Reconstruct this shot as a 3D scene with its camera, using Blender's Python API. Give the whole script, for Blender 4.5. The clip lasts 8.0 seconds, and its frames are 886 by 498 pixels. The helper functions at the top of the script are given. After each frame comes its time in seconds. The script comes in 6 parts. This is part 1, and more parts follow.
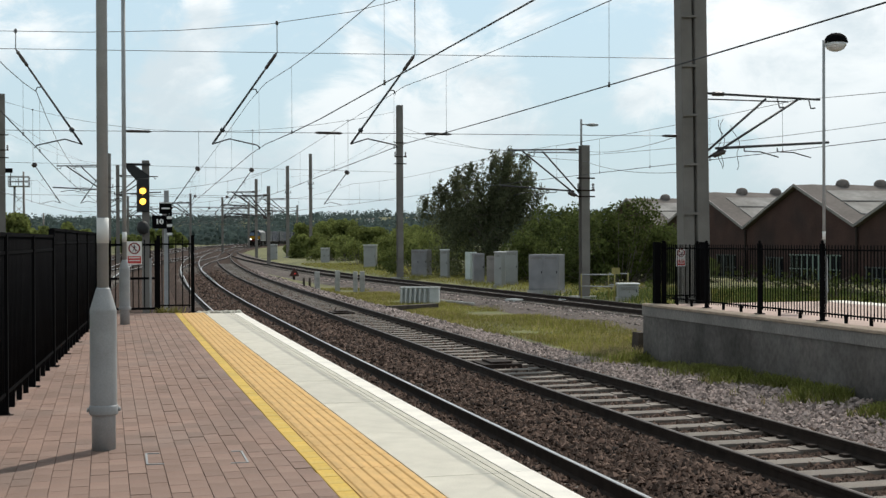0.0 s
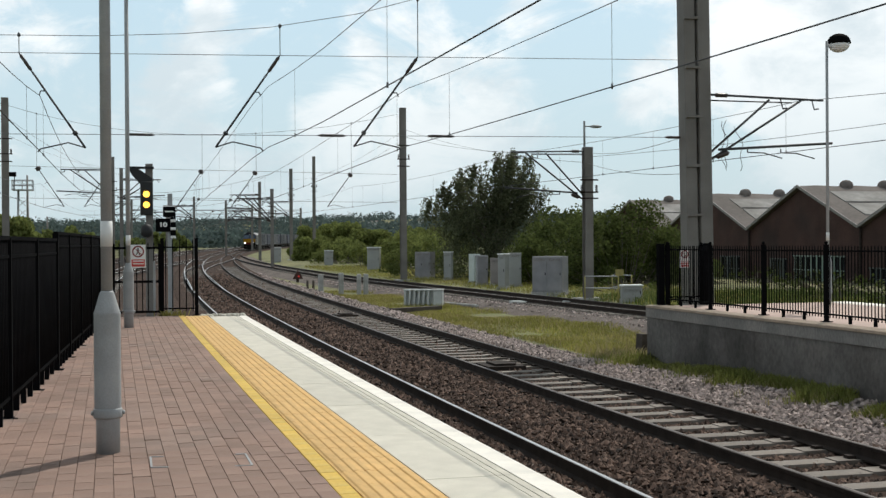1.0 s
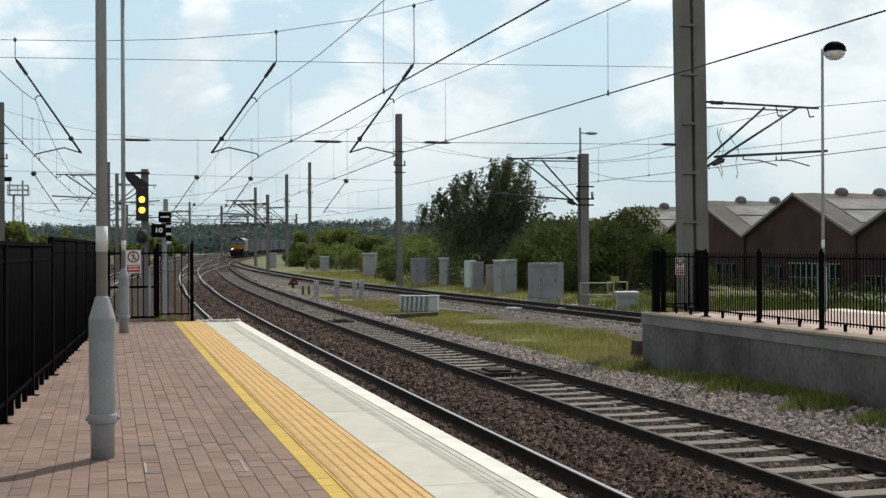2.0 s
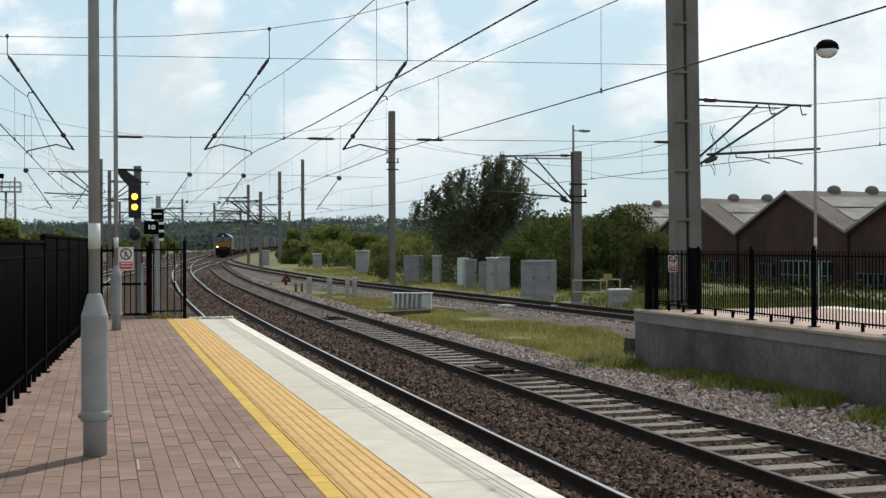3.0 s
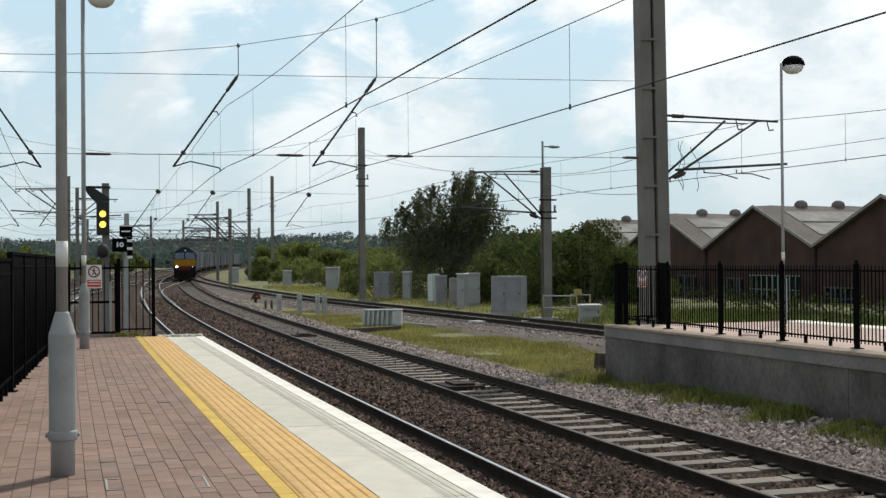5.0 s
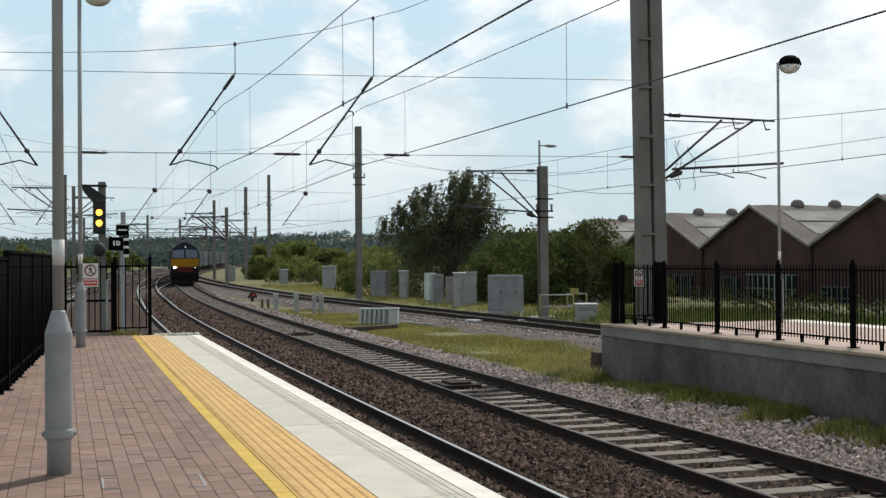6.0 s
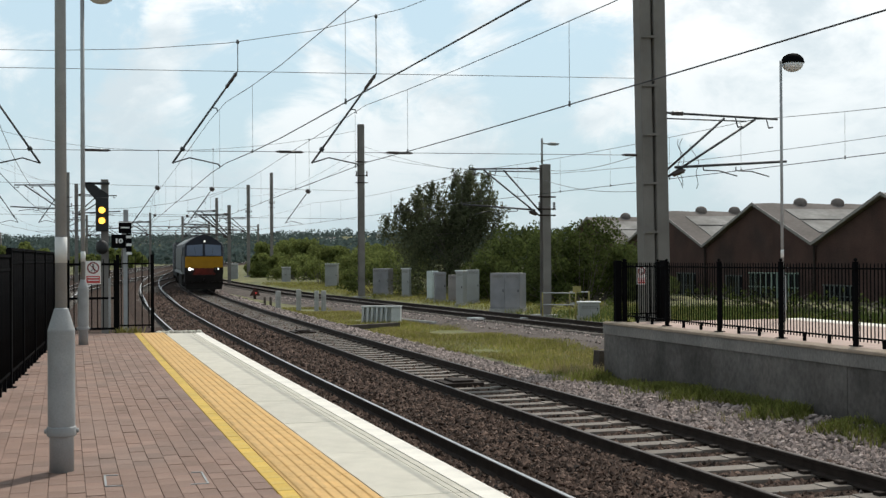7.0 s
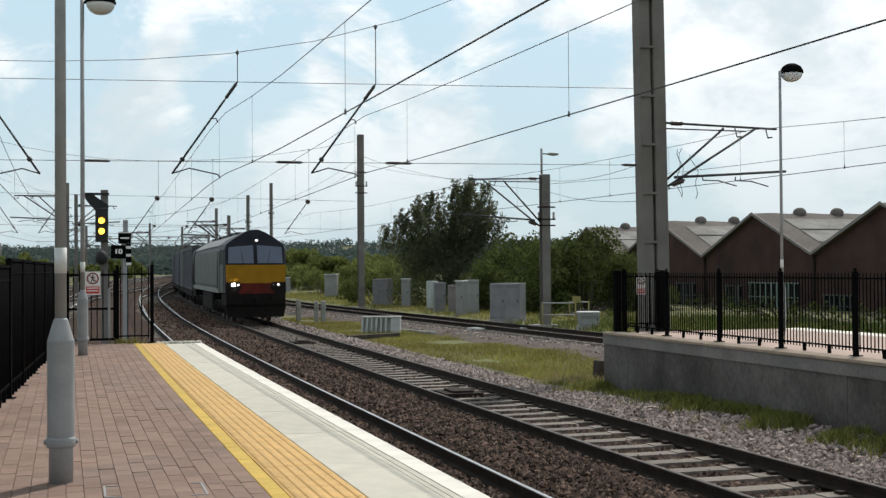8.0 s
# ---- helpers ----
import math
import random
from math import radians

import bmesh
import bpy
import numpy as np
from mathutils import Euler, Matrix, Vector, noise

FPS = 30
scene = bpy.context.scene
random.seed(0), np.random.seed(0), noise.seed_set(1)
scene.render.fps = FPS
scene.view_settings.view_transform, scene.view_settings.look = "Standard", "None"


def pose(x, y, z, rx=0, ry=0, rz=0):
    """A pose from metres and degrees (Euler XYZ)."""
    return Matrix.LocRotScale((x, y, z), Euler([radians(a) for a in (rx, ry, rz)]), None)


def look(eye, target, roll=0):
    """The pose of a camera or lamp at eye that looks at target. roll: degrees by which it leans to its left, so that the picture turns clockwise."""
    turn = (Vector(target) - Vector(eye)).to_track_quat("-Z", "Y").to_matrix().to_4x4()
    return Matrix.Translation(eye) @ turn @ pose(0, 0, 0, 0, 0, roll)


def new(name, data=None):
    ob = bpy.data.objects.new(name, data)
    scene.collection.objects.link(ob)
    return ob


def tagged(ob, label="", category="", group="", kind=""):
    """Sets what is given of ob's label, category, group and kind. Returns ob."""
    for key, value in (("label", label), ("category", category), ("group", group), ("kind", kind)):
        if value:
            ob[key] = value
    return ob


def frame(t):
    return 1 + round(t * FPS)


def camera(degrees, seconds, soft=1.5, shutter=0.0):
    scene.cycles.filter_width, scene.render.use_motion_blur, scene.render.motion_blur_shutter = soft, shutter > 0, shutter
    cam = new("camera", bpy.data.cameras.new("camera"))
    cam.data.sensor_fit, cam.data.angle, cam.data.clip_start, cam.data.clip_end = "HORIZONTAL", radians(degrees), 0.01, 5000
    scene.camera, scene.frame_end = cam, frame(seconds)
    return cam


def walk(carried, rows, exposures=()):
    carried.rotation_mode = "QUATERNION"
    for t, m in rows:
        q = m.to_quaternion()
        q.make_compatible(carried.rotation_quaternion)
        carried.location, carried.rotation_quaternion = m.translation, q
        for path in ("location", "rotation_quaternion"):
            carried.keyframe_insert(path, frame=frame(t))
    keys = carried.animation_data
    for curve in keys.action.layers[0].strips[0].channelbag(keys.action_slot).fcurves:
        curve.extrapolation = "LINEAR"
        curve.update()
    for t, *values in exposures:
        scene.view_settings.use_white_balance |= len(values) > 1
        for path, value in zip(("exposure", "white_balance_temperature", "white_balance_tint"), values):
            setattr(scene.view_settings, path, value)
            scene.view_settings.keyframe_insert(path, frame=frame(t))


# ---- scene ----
import itertools

# ---------------- camera ----------------
cam = camera(39.24, 8.0, soft=1.4)
EYE_Z = 1.27
PATH = [
    (0, -15.311, -0.400, 0.209),
    (0.5, -15.226, -0.442, 0.313),
    (1, -15.150, -0.297, 0.400),
    (1.5, -14.925, -0.221, 0.287),
    (1.7, -15.125, -0.120, 0.270),
    (2.8, -15.540, 0.060, 0.200),
    (3, -15.671, -0.134, 0.175),
    (3.5, -16.028, -0.047, 0.335),
    (4, -16.323, 0.131, 0.456),
    (4.5, -16.596, 0.295, 0.523),
    (5, -17.046, 0.603, 0.451),
    (5.2, -17.155, 0.600, 0.440),
    (6.3, -17.200, 0.480, 0.380),
    (6.5, -17.117, 0.394, 0.369),
    (7, -17.084, 0.460, 0.331),
    (7.5, -17.079, 0.844, 0.407),
    (8, -17.099, 0.929, 0.388),
]
walk(cam, [(t, pose(0, 0, EYE_Z, 90 + pitch, roll, yaw)) for t, yaw, pitch, roll in PATH])

# ---------------- world, sun, exposure ----------------
SUN_ELEV, SUN_AZ = 50.0, 42.0      # azimuth: degrees to the right of the track direction (+y)
CLOUD_SEED = 4.1
# where clouds heap up (+) and where the blue shows through (-): direction, reach in degrees, amount
CLOUDS = [((0.053, 0.982, 0.179), 2.0, 0.11), ((0.090, 0.981, 0.169), 1.7, 0.09), ((-0.025, 0.988, 0.150), 1.6, 0.09),
          ((0.062, 0.991, 0.117), 2.1, 0.06), ((0.171, 0.977, 0.132), 1.3, 0.09), ((0.229, 0.959, 0.169), 1.8, 0.09),
          ((0.276, 0.954, 0.118), 1.6, 0.07), ((0.318, 0.930, 0.182), 2.0, 0.09), ((0.380, 0.905, 0.189), 1.6, 0.07),
          ((0.419, 0.900, 0.121), 1.4, 0.09), ((0.494, 0.850, 0.181), 4.4, 0.12), ((0.564, 0.813, 0.143), 4.4, 0.12),
          ((0.539, 0.837, 0.093), 3.1, 0.05), ((0.012, 0.985, 0.175), 1.7, -0.13), ((0.137, 0.978, 0.160), 1.8, -0.08),
          ((0.184, 0.965, 0.186), 2.3, -0.06), ((0.212, 0.969, 0.123), 1.7, -0.06), ((0.366, 0.919, 0.146), 2.1, -0.09),
          ((-0.019, 0.994, 0.108), 2.1, -0.06), ((0.271, 0.943, 0.195), 1.6, -0.05), ((0.417, 0.890, 0.184), 1.6, -0.08),
          ((0.125, 0.987, 0.102), 2.1, -0.05), ((0.343, 0.935, 0.084), 3.1, -0.04),]
scene.view_settings.exposure = 0.0


def make_world():
    w = bpy.data.worlds.new("sky")
    scene.world = w
    w.use_nodes = True
    nt = w.node_tree
    nt.nodes.clear()
    N, L = nt.nodes.new, nt.links.new
    out, bg = N("ShaderNodeOutputWorld"), N("ShaderNodeBackground")
    sky = N("ShaderNodeTexSky")
    sky.sky_type = "NISHITA"
    sky.sun_disc = False
    sky.sun_elevation = radians(SUN_ELEV)
    sky.sun_rotation = radians(SUN_AZ)
    sky.air_density, sky.dust_density, sky.ozone_density = 1.0, 0.8, 1.6
    tc = N("ShaderNodeTexCoord")
    sep = N("ShaderNodeSeparateXYZ")
    L(tc.outputs["Generated"], sep.inputs[0])

    def op(kind, a, b):
        n = N("ShaderNodeMath"); n.operation = kind
        for i, v in enumerate((a, b)):
            if isinstance(v, (int, float)):
                n.inputs[i].default_value = v
            else:
                L(v, n.inputs[i])
        return n.outputs[0]
    z = op("MAXIMUM", sep.outputs["Z"], 0.0)
    comb = N("ShaderNodeCombineXYZ")
    L(sep.outputs["X"], comb.inputs[0]); L(sep.outputs["Y"], comb.inputs[1])
    L(op("MULTIPLY", sep.outputs["Z"], 1.7), comb.inputs[2])
    shift = N("ShaderNodeVectorMath"); shift.operation = "ADD"; shift.inputs[1].default_value = (CLOUD_SEED, 0.3, 0.0)
    L(comb.outputs[0], shift.inputs[0])

    def noise_at(scale, detail, rough, distort):
        n = N("ShaderNodeTexNoise")
        n.inputs["Scale"].default_value, n.inputs["Detail"].default_value = scale, detail
        n.inputs["Roughness"].default_value, n.inputs["Distortion"].default_value = rough, distort
        L(shift.outputs[0], n.inputs["Vector"])
        return n.outputs["Fac"]

    def ramp(fac, lo, hi):
        r = N("ShaderNodeValToRGB")
        r.color_ramp.elements[0].position, r.color_ramp.elements[1].position = lo, hi
        r.color_ramp.interpolation = "EASE"
        L(fac, r.inputs[0])
        return r.outputs[0]

    def blend(fac, a, b):
        m = N("ShaderNodeMixRGB")
        for i, v in enumerate((fac, a, b)):
            if isinstance(v, tuple):
                m.inputs[i].default_value = (*v, 1)
            elif isinstance(v, float):
                m.inputs[i].default_value = v
            else:
                L(v, m.inputs[i])
        return m.outputs[0]
    # thin high veil over the blue, heaped clouds with greyer undersides, and pale haze low down
    veil = blend(0.72, sky.outputs[0], (5.6, 7.5, 8.4))
    tone = blend(ramp(noise_at(9.0, 6.0, 0.6, 0.3), 0.34, 0.60), (6.6, 7.4, 7.9), (10.6, 10.7, 10.7))
    drift = noise_at(5.6, 9.0, 0.56, 0.35)
    swell = op("MULTIPLY", op("SUBTRACT", noise_at(11.0, 9.0, 0.66, 0.6), 0.5), 0.62)
    mass = op("ADD", op("ADD", 0.52, op("MULTIPLY", op("SUBTRACT", drift, 0.5), 0.55)), swell)
    for aim, reach, amount in CLOUDS:
        dot = N("ShaderNodeVectorMath"); dot.operation = "DOT_PRODUCT"; dot.inputs[1].default_value = aim
        L(tc.outputs["Generated"], dot.inputs[0])
        mr = N("ShaderNodeMapRange"); mr.interpolation_type = "SMOOTHSTEP"
        mr.inputs["From Min"].default_value, mr.inputs["From Max"].default_value = math.cos(radians(reach * 1.7)), 1.0
        mr.inputs["To Min"].default_value, mr.inputs["To Max"].default_value = 0.0, amount
        L(dot.outputs["Value"], mr.inputs["Value"])
        mass = op("ADD", mass, mr.outputs[0])
    heap = blend(ramp(mass, 0.43, 0.60), veil, tone)
    haze = op("POWER", op("SUBTRACT", 1.0, op("MINIMUM", op("MULTIPLY", z, 3.4), 1.0)), 1.3)
    full = blend(op("MULTIPLY", haze, 0.9), heap, (4.95, 6.0, 6.4))
    # the sky deepens towards the zenith
    deep = op("SUBTRACT", 1.0, op("MULTIPLY", op("MINIMUM", op("MULTIPLY", op("MAXIMUM", op("SUBTRACT", z, 0.25), 0.0), 2.0), 1.0), 0.5))
    mul = N("ShaderNodeMixRGB"); mul.blend_type = "MULTIPLY"; mul.inputs[0].default_value = 1.0
    L(full, mul.inputs[1]); L(deep, mul.inputs[2])
    bg.inputs["Strength"].default_value = 0.115
    L(mul.outputs[0], bg.inputs["Color"]); L(bg.outputs[0], out.inputs[0])


make_world()
sun_data = bpy.data.lights.new("sun", "SUN")
sun_data.energy, sun_data.angle, sun_data.color = 3.2, radians(0.6), (1.0, 0.955, 0.88)
sun = new("sun", sun_data)
_e, _a = radians(SUN_ELEV), radians(SUN_AZ)
SUN_DIR = Vector((math.sin(_a) * math.cos(_e), math.cos(_a) * math.cos(_e), math.sin(_e)))
sun.matrix_basis = look((40, -20, 60), Vector((40, -20, 60)) - SUN_DIR)

# ---------------- materials ----------------
MATS = {}


def mat(name, color, rough=0.7, metal=0.0, var=0.25, scale=8.0, fine=0.0, fine_scale=120.0, bump=0.0, bump_scale=60.0,
        second=None, second_amount=0.5, rand=0.0, emit=None, emit_strength=0.0, spec=0.5, stretch=(1, 1, 1)):
    """Procedural surface: base colour varied by a broad noise and a fine noise, an optional second colour in stains, bump."""
    if name in MATS:
        return MATS[name]
    m = bpy.data.materials.new(name)
    m.use_nodes = True
    nt = m.node_tree
    N, L = nt.nodes.new, nt.links.new
    b = nt.nodes["Principled BSDF"]
    b.inputs["Roughness"].default_value, b.inputs["Metallic"].default_value = rough, metal
    b.inputs["Specular IOR Level"].default_value = spec
    tc = N("ShaderNodeTexCoord")
    mp = N("ShaderNodeMapping")
    mp.inputs["Scale"].default_value = stretch
    L(tc.outputs["Object"], mp.inputs[0])
    src = mp.outputs[0]
    n1 = N("ShaderNodeTexNoise")
    n1.inputs["Scale"].default_value, n1.inputs["Detail"].default_value = scale, 5.0
    L(src, n1.inputs["Vector"])
    hsv = N("ShaderNodeHueSaturation")
    hsv.inputs["Color"].default_value = (*color, 1)
    if second:
        st = N("ShaderNodeTexNoise")
        st.inputs["Scale"].default_value, st.inputs["Detail"].default_value = scale * 0.6, 8.0
        L(src, st.inputs["Vector"])
        rp = N("ShaderNodeValToRGB")
        rp.color_ramp.elements[0].position, rp.color_ramp.elements[1].position = 0.45, 0.68
        L(st.outputs["Fac"], rp.inputs[0])
        am = N("ShaderNodeMath"); am.operation = "MULTIPLY"; am.inputs[1].default_value = second_amount
        L(rp.outputs[0], am.inputs[0])
        mx = N("ShaderNodeMixRGB")
        mx.inputs[1].default_value, mx.inputs[2].default_value = (*color, 1), (*second, 1)
        L(am.outputs[0], mx.inputs[0]); L(mx.outputs[0], hsv.inputs["Color"])
    mr = N("ShaderNodeMapRange")
    mr.inputs["From Min"].default_value, mr.inputs["From Max"].default_value = 0.3, 0.7
    mr.inputs["To Min"].default_value, mr.inputs["To Max"].default_value = 1 - var, 1 + var
    L(n1.outputs["Fac"], mr.inputs["Value"])
    val = mr.outputs[0]
    if fine:
        nf = N("ShaderNodeTexNoise")
        nf.inputs["Scale"].default_value, nf.inputs["Detail"].default_value = fine_scale, 3.0
        L(src, nf.inputs["Vector"])
        mf = N("ShaderNodeMapRange")
        mf.inputs["From Min"].default_value, mf.inputs["From Max"].default_value = 0.3, 0.7
        mf.inputs["To Min"].default_value, mf.inputs["To Max"].default_value = 1 - fine, 1 + fine
        L(nf.outputs["Fac"], mf.inputs["Value"])
        mu = N("ShaderNodeMath"); mu.operation = "MULTIPLY"
        L(val, mu.inputs[0]); L(mf.outputs[0], mu.inputs[1])
        val = mu.outputs[0]
    if rand:
        oi = N("ShaderNodeObjectInfo")
        ge = N("ShaderNodeNewGeometry")
        ad = N("ShaderNodeMath"); ad.operation = "ADD"
        L(oi.outputs["Random"], ad.inputs[0]); L(ge.outputs["Random Per Island"], ad.inputs[1])
        fr = N("ShaderNodeMath"); fr.operation = "FRACT"
        L(ad.outputs[0], fr.inputs[0])
        mo = N("ShaderNodeMapRange")
        mo.inputs["To Min"].default_value, mo.inputs["To Max"].default_value = 1 - rand, 1 + rand
        L(fr.outputs[0], mo.inputs["Value"])
        mu2 = N("ShaderNodeMath"); mu2.operation = "MULTIPLY"
        L(val, mu2.inputs[0]); L(mo.outputs[0], mu2.inputs[1])
        val = mu2.outputs[0]
    L(val, hsv.inputs["Value"])
    L(hsv.outputs[0], b.inputs["Base Color"])
    if bump:
        nb = N("ShaderNodeTexNoise")
        nb.inputs["Scale"].default_value, nb.inputs["Detail"].default_value = bump_scale, 4.0
        L(src, nb.inputs["Vector"])
        bp = N("ShaderNodeBump")
        bp.inputs["Strength"].default_value, bp.inputs["Distance"].default_value = bump, 0.02
        L(nb.outputs["Fac"], bp.inputs["Height"]); L(bp.outputs[0], b.inputs["Normal"])
    if emit:
        b.inputs["Emission Color"].default_value, b.inputs["Emission Strength"].default_value = (*emit, 1), emit_strength
    MATS[name] = m
    return m


# ---------------- mesh helpers ----------------
def box(bm, x0, x1, y0, y1, z0, z1, m=None):
    vs = [bm.verts.new(Vector(c)) for c in ((x0, y0, z0), (x1, y0, z0), (x1, y1, z0), (x0, y1, z0),
                                            (x0, y0, z1), (x1, y0, z1), (x1, y1, z1), (x0, y1, z1))]
    for q in ((3, 2, 1, 0), (4, 5, 6, 7), (0, 1, 5, 4), (1, 2, 6, 5), (2, 3, 7, 6), (3, 0, 4, 7)):
        bm.faces.new([vs[i] for i in q])
    if m is not None:
        for v in vs:
            v.co = m @ v.co
    return vs


def tube(bm, a, b, r0, r1=None, n=8, caps=True):
    """A tapered round bar from a to b."""
    r1 = r0 if r1 is None else r1
    a, b = Vector(a), Vector(b)
    d = (b - a).normalized()
    u = d.orthogonal().normalized()
    w = d.cross(u)
    rings = []
    for c, r in ((a, r0), (b, r1)):
        rings.append([bm.verts.new(c + (u * math.cos(2 * math.pi * i / n) + w * math.sin(2 * math.pi * i / n)) * r) for i in range(n)])
    for i in range(n):
        f = bm.faces.new((rings[0][i], rings[0][(i + 1) % n], rings[1][(i + 1) % n], rings[1][i]))
        f.smooth = n > 5
    if caps:
        bm.faces.new(rings[0][::-1]); bm.faces.new(rings[1])


def wire(bm, pts, r, n=5):
    """One round wire through points."""
    pts = [Vector(p) for p in pts]
    rings = []
    for i, p in enumerate(pts):
        d = (pts[min(i + 1, len(pts) - 1)] - pts[max(i - 1, 0)]).normalized()
        u = d.cross(Vector((0.13, 0.21, 1.0))).normalized()
        w = d.cross(u)
        rings.append([bm.verts.new(p + (u * math.cos(2 * math.pi * k / n) + w * math.sin(2 * math.pi * k / n)) * r) for k in range(n)])
    for a, b in zip(rings, rings[1:]):
        for k in range(n):
            bm.faces.new((a[k], a[(k + 1) % n], b[(k + 1) % n], b[k])).smooth = True
    bm.faces.new(rings[0][::-1]); bm.faces.new(rings[-1])


def lathe(bm, prof, n=16, cx=0.0, cy=0.0):
    """A turned body from (radius, z) pairs."""
    rings = [[bm.verts.new((cx + r * math.cos(2 * math.pi * i / n), cy + r * math.sin(2 * math.pi * i / n), z)) for i in range(n)] for r, z in prof]
    for p, q in zip(rings, rings[1:]):
        for i in range(n):
            f = bm.faces.new((p[i], p[(i + 1) % n], q[(i + 1) % n], q[i]))
            f.smooth = True
    bm.faces.new(rings[0][::-1]); bm.faces.new(rings[-1])


def sweep(bm, pts, prof, closed=True):
    """Sweeps a profile of (sideways, up) along points whose run is mostly along y."""
    rows = []
    for i, p in enumerate(pts):
        a, b = Vector(pts[max(i - 1, 0)]), Vector(pts[min(i + 1, len(pts) - 1)])
        d = (b - a).normalized()
        s = Vector((d.y, -d.x, 0)).normalized()
        rows.append([bm.verts.new(Vector(p) + s * u + Vector((0, 0, v))) for u, v in prof])
    k = len(prof)
    for r0, r1 in zip(rows, rows[1:]):
        for i in range(k if closed else k - 1):
            bm.faces.new((r0[i], r0[(i + 1) % k], r1[(i + 1) % k], r1[i]))
    if closed:
        bm.faces.new(rows[0][::-1]); bm.faces.new(rows[-1])


def prism(bm, outline, axis, a, b):
    """An outline of pairs pulled along an axis from a to b."""
    def at(p, t):
        return {"x": (t, p[0], p[1]), "y": (p[0], t, p[1]), "z": (p[0], p[1], t)}[axis]
    r0 = [bm.verts.new(at(p, a)) for p in outline]
    r1 = [bm.verts.new(at(p, b)) for p in outline]
    n = len(outline)
    for i in range(n):
        bm.faces.new((r0[i], r0[(i + 1) % n], r1[(i + 1) % n], r1[i]))
    bm.faces.new(r0[::-1]); bm.faces.new(r1)


def mesh_of(name, bm, material, bevel=0.0):
    if bevel:
        bmesh.ops.bevel(bm, geom=bm.edges[:], offset=bevel, segments=1, affect="EDGES")
    bmesh.ops.recalc_face_normals(bm, faces=bm.faces)
    me = bpy.data.meshes.new(name)
    bm.to_mesh(me)
    bm.free()
    me.materials.append(material)
    return me


def part(name, bm, material, parent, label="", bevel=0.0, kind=""):
    ob = new(name, mesh_of(name, bm, material, bevel))
    ob.parent = parent
    return tagged(ob, label, kind=kind)


def thing(name, label, category, group="", m=None, kind=""):
    ob = new(name)
    ob.empty_display_size = 0.2
    if m is not None:
        ob.matrix_basis = m
    return tagged(ob, label, category, group, kind)


def solid(name, bm, material, label, category="", group="", kind="", bevel=0.0, m=None):
    ob = new(name, mesh_of(name, bm, material, bevel))
    if m is not None:
        ob.matrix_basis = m
    return tagged(ob, label, category, group, kind)


# ---------------- the line: a long right-hand curve, rising a little far off ----------------
RAIL_Z = -0.915
TRACK_1, TRACK_2 = 3.70, 7.02


def bend(y):
    return max(0.0, y - 5.0) ** 2 / 3040.0


def rise(y):
    return 0.0045 * max(0.0, y - 80.0)


def on_line(x, y, z=0.0):
    """A point x metres beside the platform's axis, y metres along the line."""
    return Vector((x + bend(y), y, z + rise(y)))


def heading(y):
    return -math.degrees(math.atan2(max(0.0, y - 5.0) / 1520.0, 1.0))


def steps(a, b, d):
    n = max(1, round((b - a) / d))
    return [a + (b - a) * i / n for i in range(n + 1)]

# ---------------- surfaces ----------------
M_PAVER = mat("paver_red_brown", (0.255, 0.168, 0.132), 0.88, var=0.14, scale=1.6, fine=0.16, fine_scale=140, bump=0.25, bump_scale=180, rand=0.13, second=(0.20, 0.155, 0.132), second_amount=0.5, spec=0.3)
M_JOINT = mat("paver_joint_sand", (0.185, 0.138, 0.11), 0.95, var=0.2, scale=20, spec=0.2)
M_YELLOW = mat("yellow_line_paint", (0.58, 0.37, 0.04), 0.7, var=0.12, scale=9, fine=0.12, fine_scale=90, second=(0.42, 0.31, 0.08), second_amount=0.5, rand=0.09)
M_TACTILE = mat("buff_tactile_slab", (0.60, 0.37, 0.13), 0.8, var=0.10, scale=5, fine=0.1, fine_scale=130, rand=0.06, bump=0.15)
M_COPING = mat("pale_concrete_coping", (0.55, 0.52, 0.44), 0.85, var=0.10, scale=4, fine=0.08, fine_scale=150, rand=0.05, second=(0.45, 0.42, 0.36), second_amount=0.55, bump=0.12, spec=0.3)
M_WHITE = mat("white_edge_paint", (0.74, 0.70, 0.62), 0.7, var=0.08, scale=6, fine=0.05, second=(0.50, 0.48, 0.43), second_amount=0.4)
M_CONC = mat("grey_concrete", (0.33, 0.325, 0.31), 0.9, var=0.2, scale=2.5, fine=0.15, fine_scale=60, bump=0.3, bump_scale=40, second=(0.17, 0.165, 0.155), second_amount=0.6)
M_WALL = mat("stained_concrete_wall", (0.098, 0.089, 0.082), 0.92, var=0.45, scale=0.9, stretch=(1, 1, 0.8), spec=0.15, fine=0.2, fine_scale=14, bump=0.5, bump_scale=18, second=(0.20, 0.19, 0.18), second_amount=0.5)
M_WALLTOP = mat("sandy_coping", (0.34, 0.265, 0.20), 0.9, var=0.15, scale=5, fine=0.1)
M_PINK = mat("pale_pink_paving", (0.42, 0.305, 0.255), 0.85, var=0.12, scale=3, fine=0.1)
M_BALLAST = mat("brown_ballast", (0.05, 0.032, 0.024), 0.95, var=0.3, scale=1.2, fine=0.45, fine_scale=28, bump=1.0, bump_scale=24, spec=0.1)
M_BALLAST_G = mat("grey_ballast", (0.125, 0.105, 0.094), 0.95, var=0.25, scale=1.2, fine=0.4, fine_scale=28, bump=1.0, bump_scale=24, spec=0.1)
M_STONE = mat("brown_stone", (0.108, 0.07, 0.053), 0.9, var=0.2, scale=2, rand=0.88, spec=0.25)
